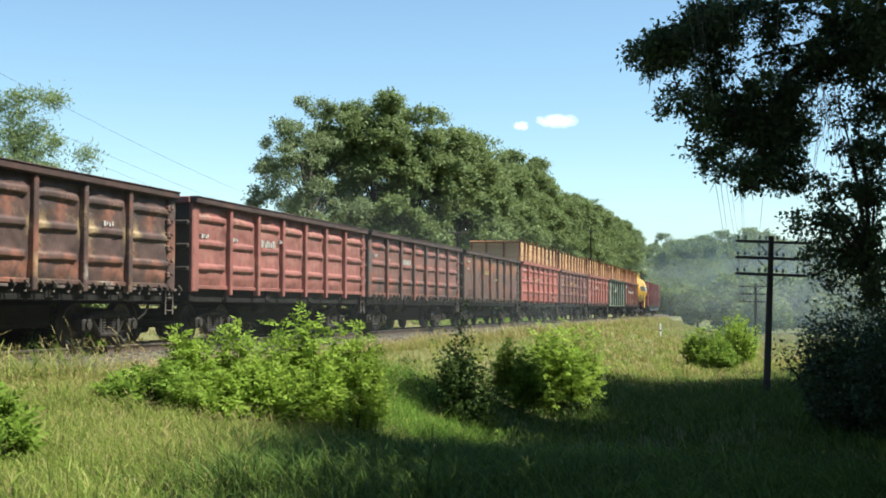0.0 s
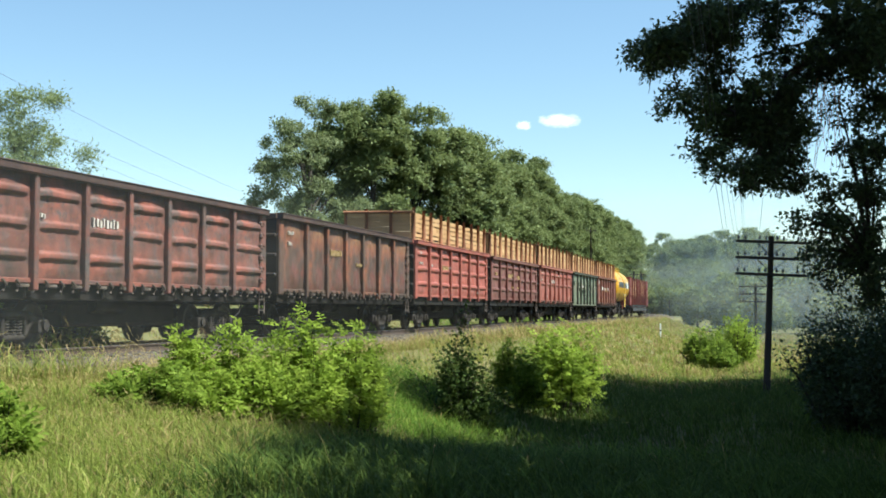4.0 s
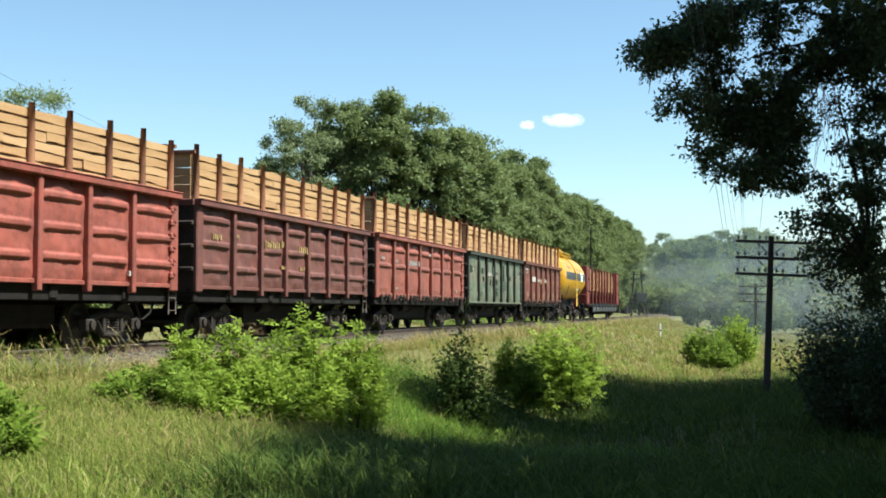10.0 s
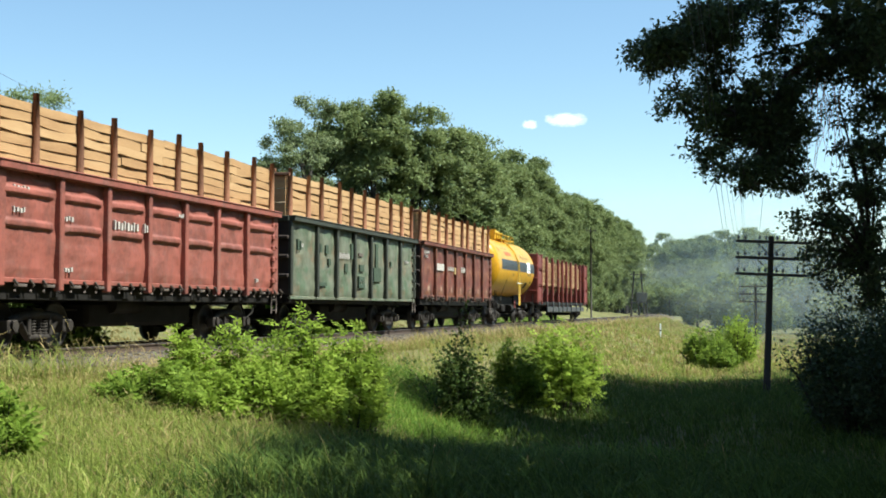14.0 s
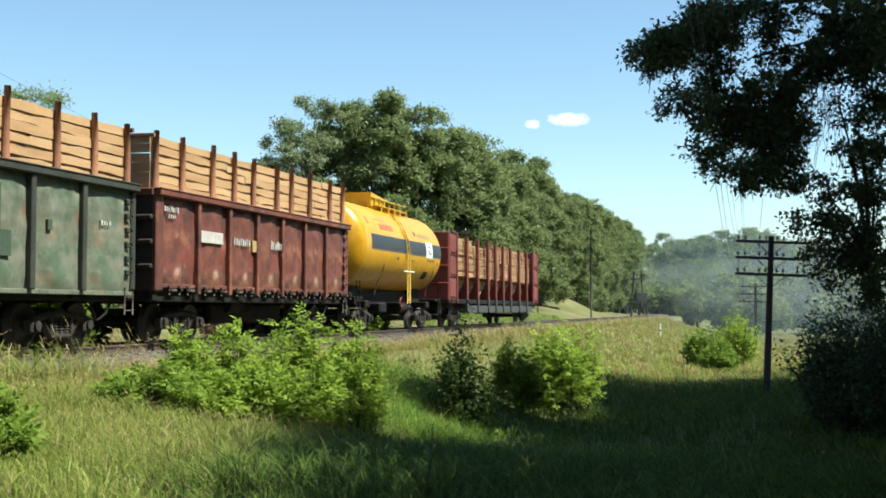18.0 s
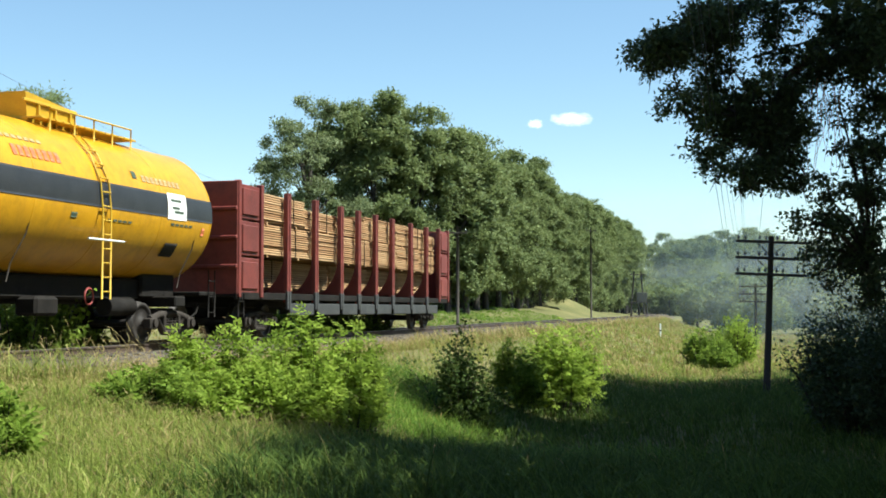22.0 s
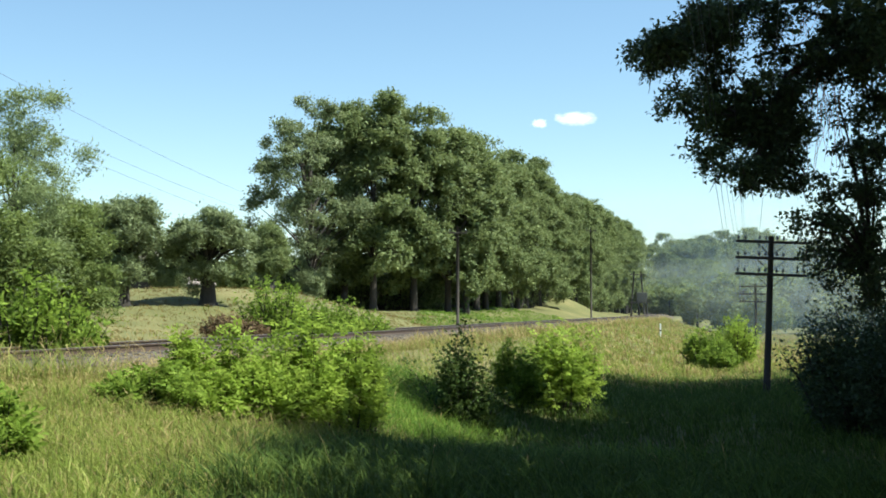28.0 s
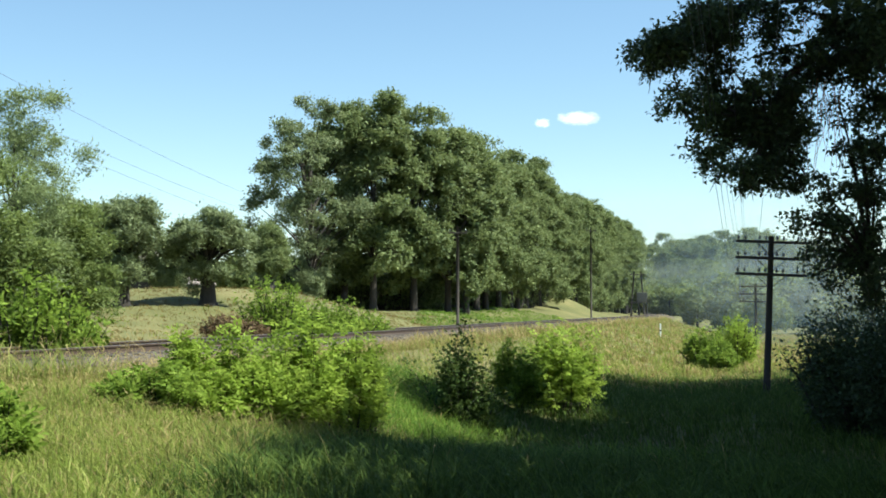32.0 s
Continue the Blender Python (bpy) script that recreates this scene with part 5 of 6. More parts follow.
# large tree beside the path whose boughs hang into the view
def overhanging_tree():
    rng = np.random.default_rng(9)
    x0, y0, z0 = 10.2, 17.5, -1.6
    t = thing("overhanging_tree", "large dark tree with drooping leafy branches", "tree", at=(x0, y0, z0))
    m = Mesh()
    m.tube([(0, 0, -0.3), (0, 0, 0.2), (-0.2, 0.1, 3.0), (-0.4, 0.0, 6.0), (-0.2, 0.1, 9.5), (0, 0, 14.0)], [0.6, 0.5, 0.42, 0.36, 0.26, 0.08], 12)
    # leafy masses of each bough: bearing, lift, half width, half height
    upper = [(1145, 86, 25, 17), (1182, 72, 32, 27), (1152, 116, 18, 16), (1190, 103, 32, 18), (1236, 28, 24, 26), (1282, 22, 38, 26), (1242, 66, 36, 18), (1290, 62, 32, 18), (1374, 40, 15, 36), (1330, 12, 30, 12), (1262, 102, 30, 12)]
    middle = [(1192, 166, 16, 13), (1174, 197, 11, 9), (1216, 184, 14, 20), (1256, 150, 30, 22), (1252, 202, 24, 34), (1302, 206, 48, 52), (1345, 148, 24, 22), (1362, 232, 48, 58), (1232, 254, 11, 9), (1262, 276, 20, 24), (1302, 298, 34, 16),
              (1340, 314, 30, 18), (1382, 290, 36, 34), (1400, 326, 30, 12), (1420, 228, 16, 44), (1402, 172, 34, 38), (1300, 120, 14, 10), (1328, 330, 12, 8), (1436, 322, 15, 12)]
    high = [(1424, 128, 34, 26), (1432, 98, 24, 22), (1480, 106, 40, 38), (1462, 48, 20, 30), (1505, 48, 36, 52), (1545, 92, 36, 80), (1552, 196, 22, 44), (1350, 92, 20, 12), (1390, 92, 24, 16), (1425, 12, 26, 12)]
    lower = [(1490, 182, 10, 14), (1522, 200, 15, 34), (1502, 256, 20, 13), (1534, 270, 34, 34), (1512, 330, 26, 20), (1552, 340, 24, 44), (1470, 350, 30, 8), (1482, 394, 44, 22), (1412, 382, 8, 8), (1432, 402, 16, 11), (1522, 420, 44, 34),
             (1442, 442, 20, 24), (1482, 460, 30, 28), (1450, 482, 11, 10), (1542, 470, 36, 44), (1490, 502, 11, 9), (1548, 522, 26, 30)]
    own = np.array([x0, y0, z0])

    def spot(b, lift, dep):
        return np.array([place(b, dep), dep, EYE[2] + (HZ - lift) / FX * dep]) - own

    for key, masses in (("upper", upper), ("middle", middle), ("high", high), ("lower", lower)):
        C = []
        big = max(masses, key=lambda k: k[2] * k[3])
        hub = spot(big[0], big[1], 16.4)
        st = np.array([-0.3, 0.0, float(np.clip(hub[2] * 0.8 + 1.2, 2.5, 9.0))])
        if key == 'middle':
            st = spot(1470, 100, 16.6)
        pts = [st * (1 - u) + hub * u + np.array([0, 0, 1.6 * u * (1 - u)]) + rng.normal(0, 0.07, 3) for u in (0, 0.2, 0.4, 0.6, 0.8, 1.0)]
        m.tube(pts, [0.11, 0.09, 0.07, 0.055, 0.04, 0.02], 7)
        for bb, lift, hw, hh in masses:
            k = 1.1 if key == 'upper' else 1.0
            hw, hh = hw * k, hh * k
            dep = 16.4 + rng.uniform(-0.5, 0.5)
            c = spot(bb, lift, dep)
            mid = (hub + c) / 2 + np.array([0, 0, 0.12 * np.linalg.norm(hub - c)])
            m.tube([hub, mid, c], [0.03, 0.02, 0.008], 5)
            for _ in range(max(4, int(hw * hh / {'upper': 22, 'middle': 25, 'high': 36, 'lower': 36}[key]))):
                d = rng.normal(0, 1, 3)
                d *= rng.random() ** 0.45 / np.linalg.norm(d)
                q = c + d * np.array([hw / FX * dep, 0.7, hh / FX * dep])
                C.append(q)
                if rng.random() < 0.25:
                    m.tube([c * 0.5 + q * 0.5 + np.array([0, 0, 0.1]), q, q + np.array([rng.normal(0, 0.08), 0, -0.22])], [0.010, 0.007, 0.003], 4, False)
        P, O = clumped(rng, np.array(C), np.full(len(C), 0.15), 34)
        V, F = leaf_arrays(P, 0.072, rng, 0.46, 0.2, O, 0.45)
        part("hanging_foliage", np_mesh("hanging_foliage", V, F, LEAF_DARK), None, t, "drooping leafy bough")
    # bare twigs that hang through the gaps
    for i in range(30):
        b0, l0 = (rng.uniform(1438, 1492), rng.uniform(135, 175)) if i < 19 else (rng.uniform(1395, 1455), rng.uniform(0, 25))
        ln = rng.uniform(70, 170) if i < 19 else rng.uniform(35, 70)
        dr = rng.normal(-6, 9)
        dep = rng.uniform(16.0, 17.0)
        twig = Mesh().tube([spot(b0 + dr * u ** 1.6 + (9 * math.sin(3.1 * u + i)), l0 + ln * u, dep) for u in (0, 0.3, 0.6, 0.85, 1.0)], [0.0045, 0.004, 0.0035, 0.003, 0.002], 4, False)
        part("hanging_twig", twig, STAKE, t, "thin bare hanging twig" if i == 0 else "")
    # the rest of the crown above and behind
    K = crown_points(rng, 200, 5.2, 5.2, -1, 0.4, 0.35, 5.5) + np.array([0.3, 0.3, 9.2])
    K = K[(K[:, 0] > -2.4) | (K[:, 2] > 8.0)]
    P, O = clumped(rng, K, np.full(len(K), 1.2), 80)
    V, F = leaf_arrays(P, 0.27, rng, 0.5, 0.2, O, 0.3)
    for tip in K[::12]:
        m.tube([(0, 0, min(11, tip[2] * 0.7)), tip * 0.5 + np.array([0, 0, tip[2] * 0.4 + 0.3]) * 0.5 + np.array([0, 0, tip[2] * 0.28]), tip], [0.11, 0.06, 0.015], 6)
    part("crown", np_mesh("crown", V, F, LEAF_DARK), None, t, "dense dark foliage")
    part("trunk", m, BARK, t, "dark trunk with long boughs")


overhanging_tree()
# tall trees added outside the view on the sunny side to cast shade
for i, (x, y, h, r) in enumerate(((20.5, 43.0, 21.0, 5.0), (28.0, 52.5, 20.0, 5.0))):
    tree("shade_tree", "tall dark broadleaf tree added out of view to shade the path", x, y, h, r, 400 + i, LEAF_DARK, 0.5, 170, 70, low=0.12, trunk=0.4, shell=0.4, group="trees shading the path")
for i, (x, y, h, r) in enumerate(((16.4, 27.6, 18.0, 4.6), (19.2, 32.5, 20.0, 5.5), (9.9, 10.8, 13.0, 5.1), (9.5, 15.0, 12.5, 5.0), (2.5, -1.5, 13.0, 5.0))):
    tree("shade_tree", "unseen broadleaf tree with a high spreading crown added for shade", x, y, h, r, 412 + i, LEAF_DARK, 0.42, (120, 190, 220, 200, 200)[i], 80, low=0.46, trunk=0.4, shell=0.35, group="trees shading the path", clump_r=1.5)
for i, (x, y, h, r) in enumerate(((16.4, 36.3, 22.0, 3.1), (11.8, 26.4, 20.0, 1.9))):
    tree("shade_tree", "tall unseen tree with a narrow high crown added for shade", x, y, h, r, 470 + i, LEAF_DARK, 0.45, 120, 80, low=0.62, trunk=0.35, shell=0.3, group="trees shading the path", clump_r=1.1)
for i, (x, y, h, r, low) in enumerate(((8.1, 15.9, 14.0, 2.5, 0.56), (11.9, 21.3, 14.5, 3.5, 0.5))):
    tree("shade_tree", "unseen broadleaf tree with a dense high crown added for shade", x, y, h, r, 480 + i, LEAF_DARK, 0.36, 170, 90, low=low, trunk=0.3, shell=0.3, group="trees shading the path", clump_r=1.1)
tree("shade_tree", "broad spreading tree added out of view to shade the slope", 23.2, 39.2, 23.0, 7.2, 408, LEAF_DARK, 0.5, 280, 80, low=0.45, trunk=0.5, shell=0.3, group="trees shading the path", clump_r=1.9)
# low trees added out of view to block the low sky
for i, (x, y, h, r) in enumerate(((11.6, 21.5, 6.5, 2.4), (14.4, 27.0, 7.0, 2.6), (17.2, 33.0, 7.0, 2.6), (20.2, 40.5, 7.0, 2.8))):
    tree("low_shade_tree", "low dark unseen tree, leafy to the ground, added to block sky light", x, y, h, r, 450 + i, LEAF_DARK, 0.26, 150, 80, low=0.0, trunk=0.12, shell=0.35, group="low trees shading the path")
# belt of trees added out of view to cut sky light on the foreground
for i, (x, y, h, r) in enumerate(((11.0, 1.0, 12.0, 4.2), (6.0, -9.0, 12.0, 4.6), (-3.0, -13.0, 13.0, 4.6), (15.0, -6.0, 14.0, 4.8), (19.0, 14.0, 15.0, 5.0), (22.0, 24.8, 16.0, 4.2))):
    tree("shade_tree", "broadleaf tree added behind the viewpoint to block sky light", x, y, h, r, 430 + i, LEAF_DARK, 0.6, 110, 45, low=0.1, trunk=0.3, shell=0.4, group="trees shading the path", clump_r=1.4)
bush("dark_bush", "dense dark bush in the shade", 10.9, 31.0, 3.7, 1.6, 1.6, 410, LEAF_DARK, 0.11, 300, 170, 0.5)
bush("dark_bush", "dense dark bush in the shade", 11.3, 28.0, 4.3, 1.5, 1.5, 411, LEAF_DARK, 0.11, 280, 170, 0.5)

# bushes and saplings on the slope
def mound_bush(label, bearing, depth, mounds, seed, leaf, shoots=60, leaflet=0.085, leaves=11):
    """A bush of several mounds, each given by bearing, depth, lift of its top and half width on the same scale."""
    x, y = place(bearing, depth), depth
    z = gz(x, y) - 0.03
    rows = [(place(b, d) - x, d - y, EYE[2] + (HZ - top) / FX * d - z, hw / FX * d) for b, d, top, hw in mounds]
    return spray_bush("broadleaf_bush", label, x, y, rows, seed, leaf, shoots, leaflet, leaves, "bushes on the slope")


mound_bush("wide bright green bush with compound leaves on the slope", 540, 19.4, [(500, 19.3, 566, 66), (548, 19.6, 554, 60), (612, 20.2, 570, 58), (650, 20.5, 584, 38), (500, 18.6, 645, 62), (570, 19.3, 650, 58), (625, 20.0, 660, 50)], 420, LEAF_YOUNG, 50, 0.092, 9)
mound_bush("bright green bush with compound leaves on the slope", 385, 18.4, [(345, 18.4, 600, 60), (420, 18.8, 580, 66), (322, 18.2, 580, 20), (395, 18.0, 660, 60), (455, 18.3, 640, 50)], 421, LEAF_YOUNG, 54, 0.092, 9)
mound_bush("low darker green bush on the slope", 255, 17.6, [(245, 17.7, 648, 62), (300, 17.5, 640, 55), (205, 17.4, 668, 38)], 422, LEAF_BUSH, 46, 0.088, 9)
mound_bush("low bright green bush at the edge of the meadow", 5, 12.2, [(0, 12.4, 690, 60), (22, 12.0, 745, 50)], 423, LEAF_BUSH, 46, 0.09, 9)
bush("sapling", "slender sapling with small dark leaves", place(805, 27), 27.0, 2.45, 0.28, 0.28, 424, LEAF_SAP, 0.10, 16, 190, 0.5, "saplings", category="sapling", wood=0.4, fuzz=1.5)
bush("sapling", "bushy dark sapling on the slope", place(830, 26.5), 26.5, 1.6, 0.5, 0.4, 425, LEAF_SAP, 0.095, 40, 90, 0.5, "saplings", category="sapling", wood=0.4, fuzz=1.3)
mound_bush("rounded bright bush beside the embankment", 995, 33.0, [(990, 33.0, 566, 52), (1030, 33.4, 574, 36), (955, 32.6, 582, 40), (1000, 32.4, 610, 55)], 426, LEAF_YOUNG, 24, 0.135, 9)
mound_bush("small olive-green bush beside the embankment", 905, 31.0, [(900, 31.0, 600, 36), (930, 30.6, 620, 30)], 427, LEAF_BUSH, 40, 0.11)
for i, (bear, dep, h, r) in enumerate(((1246, 66, 2.3, 0.9), (1303, 70, 3.0, 1.0), (1272, 60, 1.7, 0.8))):
    bush("valley_bush", "round green bush in the sunny hollow", place(bear, dep), float(dep), h, r, r, 440 + i, LEAF_BUSH if i != 1 else LEAF_YOUNG, 0.17, 110, 60, 0.5, "bushes in the hollow")
for i, (bear, dep, h, r) in enumerate(((490, 46, 2.7, 1.2), (590, 47, 1.9, 1.4), (640, 50, 1.4, 1.2), (560, 44, 1.4, 1.2), (425, 44, 1.15, 1.3), (60, 27, 2.4, 1.0), (110, 29, 1.6, 0.9))):
    bush("trackside_bush", "leafy bush growing beyond the rails", place(bear, dep), float(dep), h, r, r * 0.8, 460 + i, (LEAF_BUSH if i != 4 else LEAF_BROWN), 0.15, 110, 45, 0.5, "bushes beyond the rails")


# ---- grass ----
def blades(name, label, n, region, seed, hgt, width, material, keep, stiff=0.35, heads=False, fine=True):
    """Grass in tufts over a stretch of ground: every blade is a tapering strip that arches over."""
    R = np.random.default_rng(seed)
    x0, x1, y0, y1 = region
    q = max(1, n // 13)
    tx, ty, ta = R.uniform(x0, x1, q), R.uniform(y0, y1, q), R.normal(2.6, 1.1, q)
    tl = R.uniform(0.5, 1.25, q)
    i = R.integers(0, q, n)
    off = R.normal(0, 1, (n, 2)) * (0.035 + 0.22 * hgt)
    loose = R.random(n) < 0.35
    x = np.where(loose, R.uniform(x0, x1, n), tx[i] + off[:, 0])
    y = np.where(loose, R.uniform(y0, y1, n), ty[i] + off[:, 1])
    s, d = rail_coords(x, y)
    k = keep(x, y, s, d) > R.random(n)
    x, y, i, off = x[k], y[k], i[k], off[k]
    n = len(x)
    z = ground_z(x, y, (s[k], d[k])) - 0.02
    patch = 0.5 + 0.5 * np.sin(x * 0.8 + 2 * np.sin(y * 0.5)) * np.cos(y * 0.9 + x * 0.3)
    h = hgt * R.uniform(0.5, 1.2, n) * (0.65 + 0.45 * patch) * tl[i]
    a = np.where(R.random(n) < 0.6, ta[i], np.arctan2(off[:, 1], off[:, 0])) + R.normal(0, 0.5, n)
    lean = R.uniform(0.15, 1.0, n) * stiff * h
    w = width * R.uniform(0.6, 1.4, n)
    f = a + math.pi / 2 + R.normal(0, 0.6, n)
    D = np.stack([np.cos(a) * lean, np.sin(a) * lean, a * 0], 1)
    S = np.stack([np.cos(f) * w, np.sin(f) * w, w * 0], 1)
    B = np.stack([x, y, z], 1)
    bend = R.uniform(0.15, 0.55, n)

    def at(u):
        up = h * (u - bend * u * u * u * 0.8)
        return B + D * (u * u * 1.25) + np.stack([up * 0, up * 0, up], 1)

    if heads:
        rows = ((0.0, 0.45), (0.5, 0.35), (0.74, 0.3), (0.84, 1.5), (0.93, 1.1))
    elif fine:
        rows = ((0.0, 0.8), (0.4, 1.0), (0.7, 0.8), (0.88, 0.5))
    else:
        rows = ((0.0, 0.9), (0.5, 1.0), (0.8, 0.7))
    pts = []
    for u, k in rows:
        pts += [at(u) - S * k, at(u) + S * k]
    pts.append(at(1.0))
    V = np.stack(pts, 1).reshape(-1, 3)
    c = len(pts)
    tri = [t for j in range(0, c - 3, 2) for t in ((j, j + 1, j + 3), (j, j + 3, j + 2))] + [(c - 3, c - 2, c - 1)]
    F = (np.arange(n)[:, None, None] * c + np.array(tri)[None]).reshape(-1, 3)
    return tagged(new(name, np_mesh(name, V, F, material)), label, "grass", kind="stuff")


def lush(x, y, s, d):
    return np.where(d > 2.7, 1.0, 0.0) * np.clip(smooth(2.6, 6.0, d), 0.25, 1)


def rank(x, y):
    """How far a place lies in the hollow's and trees' shade, painted as darker weeds."""
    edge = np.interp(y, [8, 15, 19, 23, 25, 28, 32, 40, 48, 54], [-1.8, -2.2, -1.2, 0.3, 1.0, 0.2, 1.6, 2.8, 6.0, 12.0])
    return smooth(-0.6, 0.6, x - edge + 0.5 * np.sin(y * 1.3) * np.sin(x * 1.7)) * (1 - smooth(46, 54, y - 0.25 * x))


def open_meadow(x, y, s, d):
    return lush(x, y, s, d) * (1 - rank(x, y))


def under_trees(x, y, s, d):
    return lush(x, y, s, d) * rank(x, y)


def dry_edge(x, y, s, d):
    return near_line(x, y, s, d) * (1 - 0.85 * rank(x, y))


def ridge(x, y, s, d):
    return np.exp(-((x + 1.0 - 0.28 * np.maximum(0, 27 - y)) / 1.5) ** 2) * np.where(d > 3.0, 1, 0)


def near_line(x, y, s, d):
    return np.where(d > 1.6, 1.0, 0.0) * (0.25 + 0.75 * (1 - smooth(4.0, 9.0, d)))


def far_bank(x, y, s, d):
    return np.where(d < -2.0, 1.0, 0.0)


blades("meadow_grass", "thick sunny green meadow grass", 90000, (-9, 1, 7.5, 22), 1, 0.36, 0.0052, GRASS, open_meadow, 0.9)
# the dark weed colour is sown where the trees' shade falls
blades("shade_weeds", "lush grass coloured dark to deepen the shade beneath the trees", 110000, (-3.5, 9, 7.5, 22), 13, 0.38, 0.0058, SHADE_HERB, under_trees, 1.0)
blades("shade_weeds", "weeds coloured dark to deepen the shade of the hollow", 90000, (-2, 22, 20, 54), 14, 0.5, 0.010, SHADE_HERB, under_trees, 0.9, fine=False)
blades("meadow_grass", "green meadow grass further down the slope", 60000, (-8, 22, 22, 70), 2, 0.44, 0.0095, GRASS, open_meadow, 0.8, fine=False)
blades("dry_meadow_grass", "tall pale dry grass on the embankment", 100000, (-11, 20, 12, 62), 3, 0.52, 0.0045, DRY, dry_edge, 0.45, True)
blades("dry_meadow_grass", "pale grass stalks mixed into the meadow", 26000, (-9, 3, 8, 22), 4, 0.46, 0.0024, DRY, open_meadow, 0.5, True)
blades("bank_grass", "sunburnt short grass on the bank beyond the line", 95000, (-34, 16, 24, 95), 5, 0.22, 0.010, DRY_BANK, far_bank, 0.8, fine=False)
blades("bank_grass", "green grass on the bank beyond the line", 14000, (-34, 24, 24, 120), 6, 0.22, 0.012, GRASS, far_bank, fine=False)
blades("bank_grass", "lush green grass along the foot of the tall trees", 40000, (-2, 26, 76, 135), 9, 0.28, 0.018, LUSH, far_bank, fine=False)
blades("ridge_grass", "lush drooping bright green grass on the ridge", 42000, (-3.2, 3.6, 15.5, 31), 10, 0.46, 0.006, LUSH, ridge, 1.1)
blades("hollow_grass", "pale grass in the sunny hollow", 60000, (6, 50, 45, 140), 7, 0.5, 0.02, DRY, lush, 0.6, fine=False)
blades("hollow_grass", "green grass in the sunny hollow", 60000, (6, 50, 45, 140), 8, 0.5, 0.02, GRASS, lush, 0.6, fine=False)


def rail_side(x, y, s, d):
    return np.where((d > 1.5) & (d < 4.2), 1.0, 0.0)


def all_over(x, y, s, d):
    return np.where(d > 2.6, 1.0, 0.0)


blades("tall_grass_stalks", "tall arching pale grass stalks beside the rails", 1500, (-10, -4.2, 16, 24), 21, 1.2, 0.0045, DRY, rail_side, 0.7, True)
blades("tall_grass_stalks", "tall pale grass stalks in the meadow", 500, (-6, 3, 11, 24), 22, 0.75, 0.0022, DRY, all_over, 0.7, True)


def rail_edge(x, y, s, d):
    return np.where((d > 1.25) & (d < 3.6), smooth(1.2, 2.2, d), 0.0)


blades("trackside_weeds", "weeds and dry grass growing into the gravel", 110000, (-13, 3, 16, 46), 11, 0.5, 0.005, DRY, rail_edge, 0.6, True)
blades("trackside_weeds", "green weeds growing into the gravel", 80000, (-13, 3, 16, 46), 12, 0.45, 0.006, GRASS, rail_edge, 0.8)
blades("trackside_weeds", "tall rank weeds close beside the rails", 5500, (-10, -5.2, 16, 22.5), 17, 0.95, 0.008, GRASS, rail_edge, 0.9)
blades("trackside_weeds", "dry grass along the gravel further up the line", 70000, (-1, 30, 44, 150), 15, 0.8, 0.014, DRY, rail_side, 0.6, fine=False)
blades("trackside_weeds", "green weeds along the gravel further up the line", 40000, (-1, 30, 44, 150), 16, 0.75, 0.014, GRASS, rail_side, 0.6, fine=False)


# ---- poles and wires ----
WIRE_PALE = mottled("bare_wire", [(0.3, (0.035, 0.035, 0.035)), (0.7, (0.07, 0.07, 0.07))], 3.0, 0.6, 0.2)
def telegraph_pole(x, y, z0, height, arms, lean, spin, arm_len=2.5, group="telegraph poles", label="dark wooden telegraph pole with three crossarms"):
    t = thing("telegraph_pole", label, "pole", group, at=(x, y, z0))
    t.rotation_euler = (0, radians(lean), radians(spin))
    part("pole", Mesh().tube([(0, 0, -0.4), (0, 0, height * 0.5), (0, 0, height)], [0.135, 0.115, 0.095], 12), POLE_WOOD, t, "tarred wooden pole")
    ends = []
    for k in range(arms):
        z = height - 0.22 - 0.58 * k
        a = part("crossarm", Mesh().box(-arm_len / 2, arm_len / 2, -0.155, -0.085, z - 0.05, z + 0.05, 0.01), POLE_WOOD, t)
        br = Mesh()
        for sgn in (-1, 1):
            br.tube([(sgn * 0.55, -0.12, z), (0, -0.1, z - 0.5)], 0.014, 5)
        part("brace", br, IRON, t)
        for u in (-1.16, -0.92, -0.42, -0.2, 0.2, 0.42, 0.92, 1.16):
            xx = u * arm_len / 2.5
            ins = Mesh().lathe([(0.04, 0.012), (0.10, 0.014), (0.10, 0.045), (0.15, 0.05), (0.19, 0.035), (0.22, 0.03), (0.225, 0.005)], Matrix.Translation((xx, -0.12, z)) @ Matrix.Rotation(-math.pi / 2, 4, "Y"), 8)
            part("insulator", ins, INSUL, a)
            ends.append((xx, -0.12, z + 0.18))
    return t, ends


P1 = (place(1354, 44), 44.0)
P2 = (place(1336, 94), 94.0)
pole1, ends1 = telegraph_pole(P1[0], P1[1], gz(*P1) - 0.1, 5.75, 3, 2.4, -6)
pole2, ends2 = telegraph_pole(P2[0], P2[1], 2.75 - 6.2, 6.2, 3, 0.5, -6)
pole3, ends3 = telegraph_pole(-0.6, -5.5, gz(-0.6, -5.5) - 0.1, 5.75, 3, 0, -6)


def wire(name, a, b, sag, r, n=14):
    a, b = Vector(a), Vector(b)
    pts = [a.lerp(b, i / n) - Vector((0, 0, sag * 4 * (i / n) * (1 - i / n))) for i in range(n + 1)]
    return pts, r


def span(name, label, pa, ea, pb, eb, idx, sag, r):
    t = thing(name, label, "wire", "telegraph wires")
    bpy.context.view_layer.update()
    for i in idx:
        pts, _ = wire("w", pa.matrix_world @ Vector(ea[i]), pb.matrix_world @ Vector(eb[i]), sag, r)
        part("wire", Mesh().tube(pts, r, 5, False), WIRE_PALE, t)


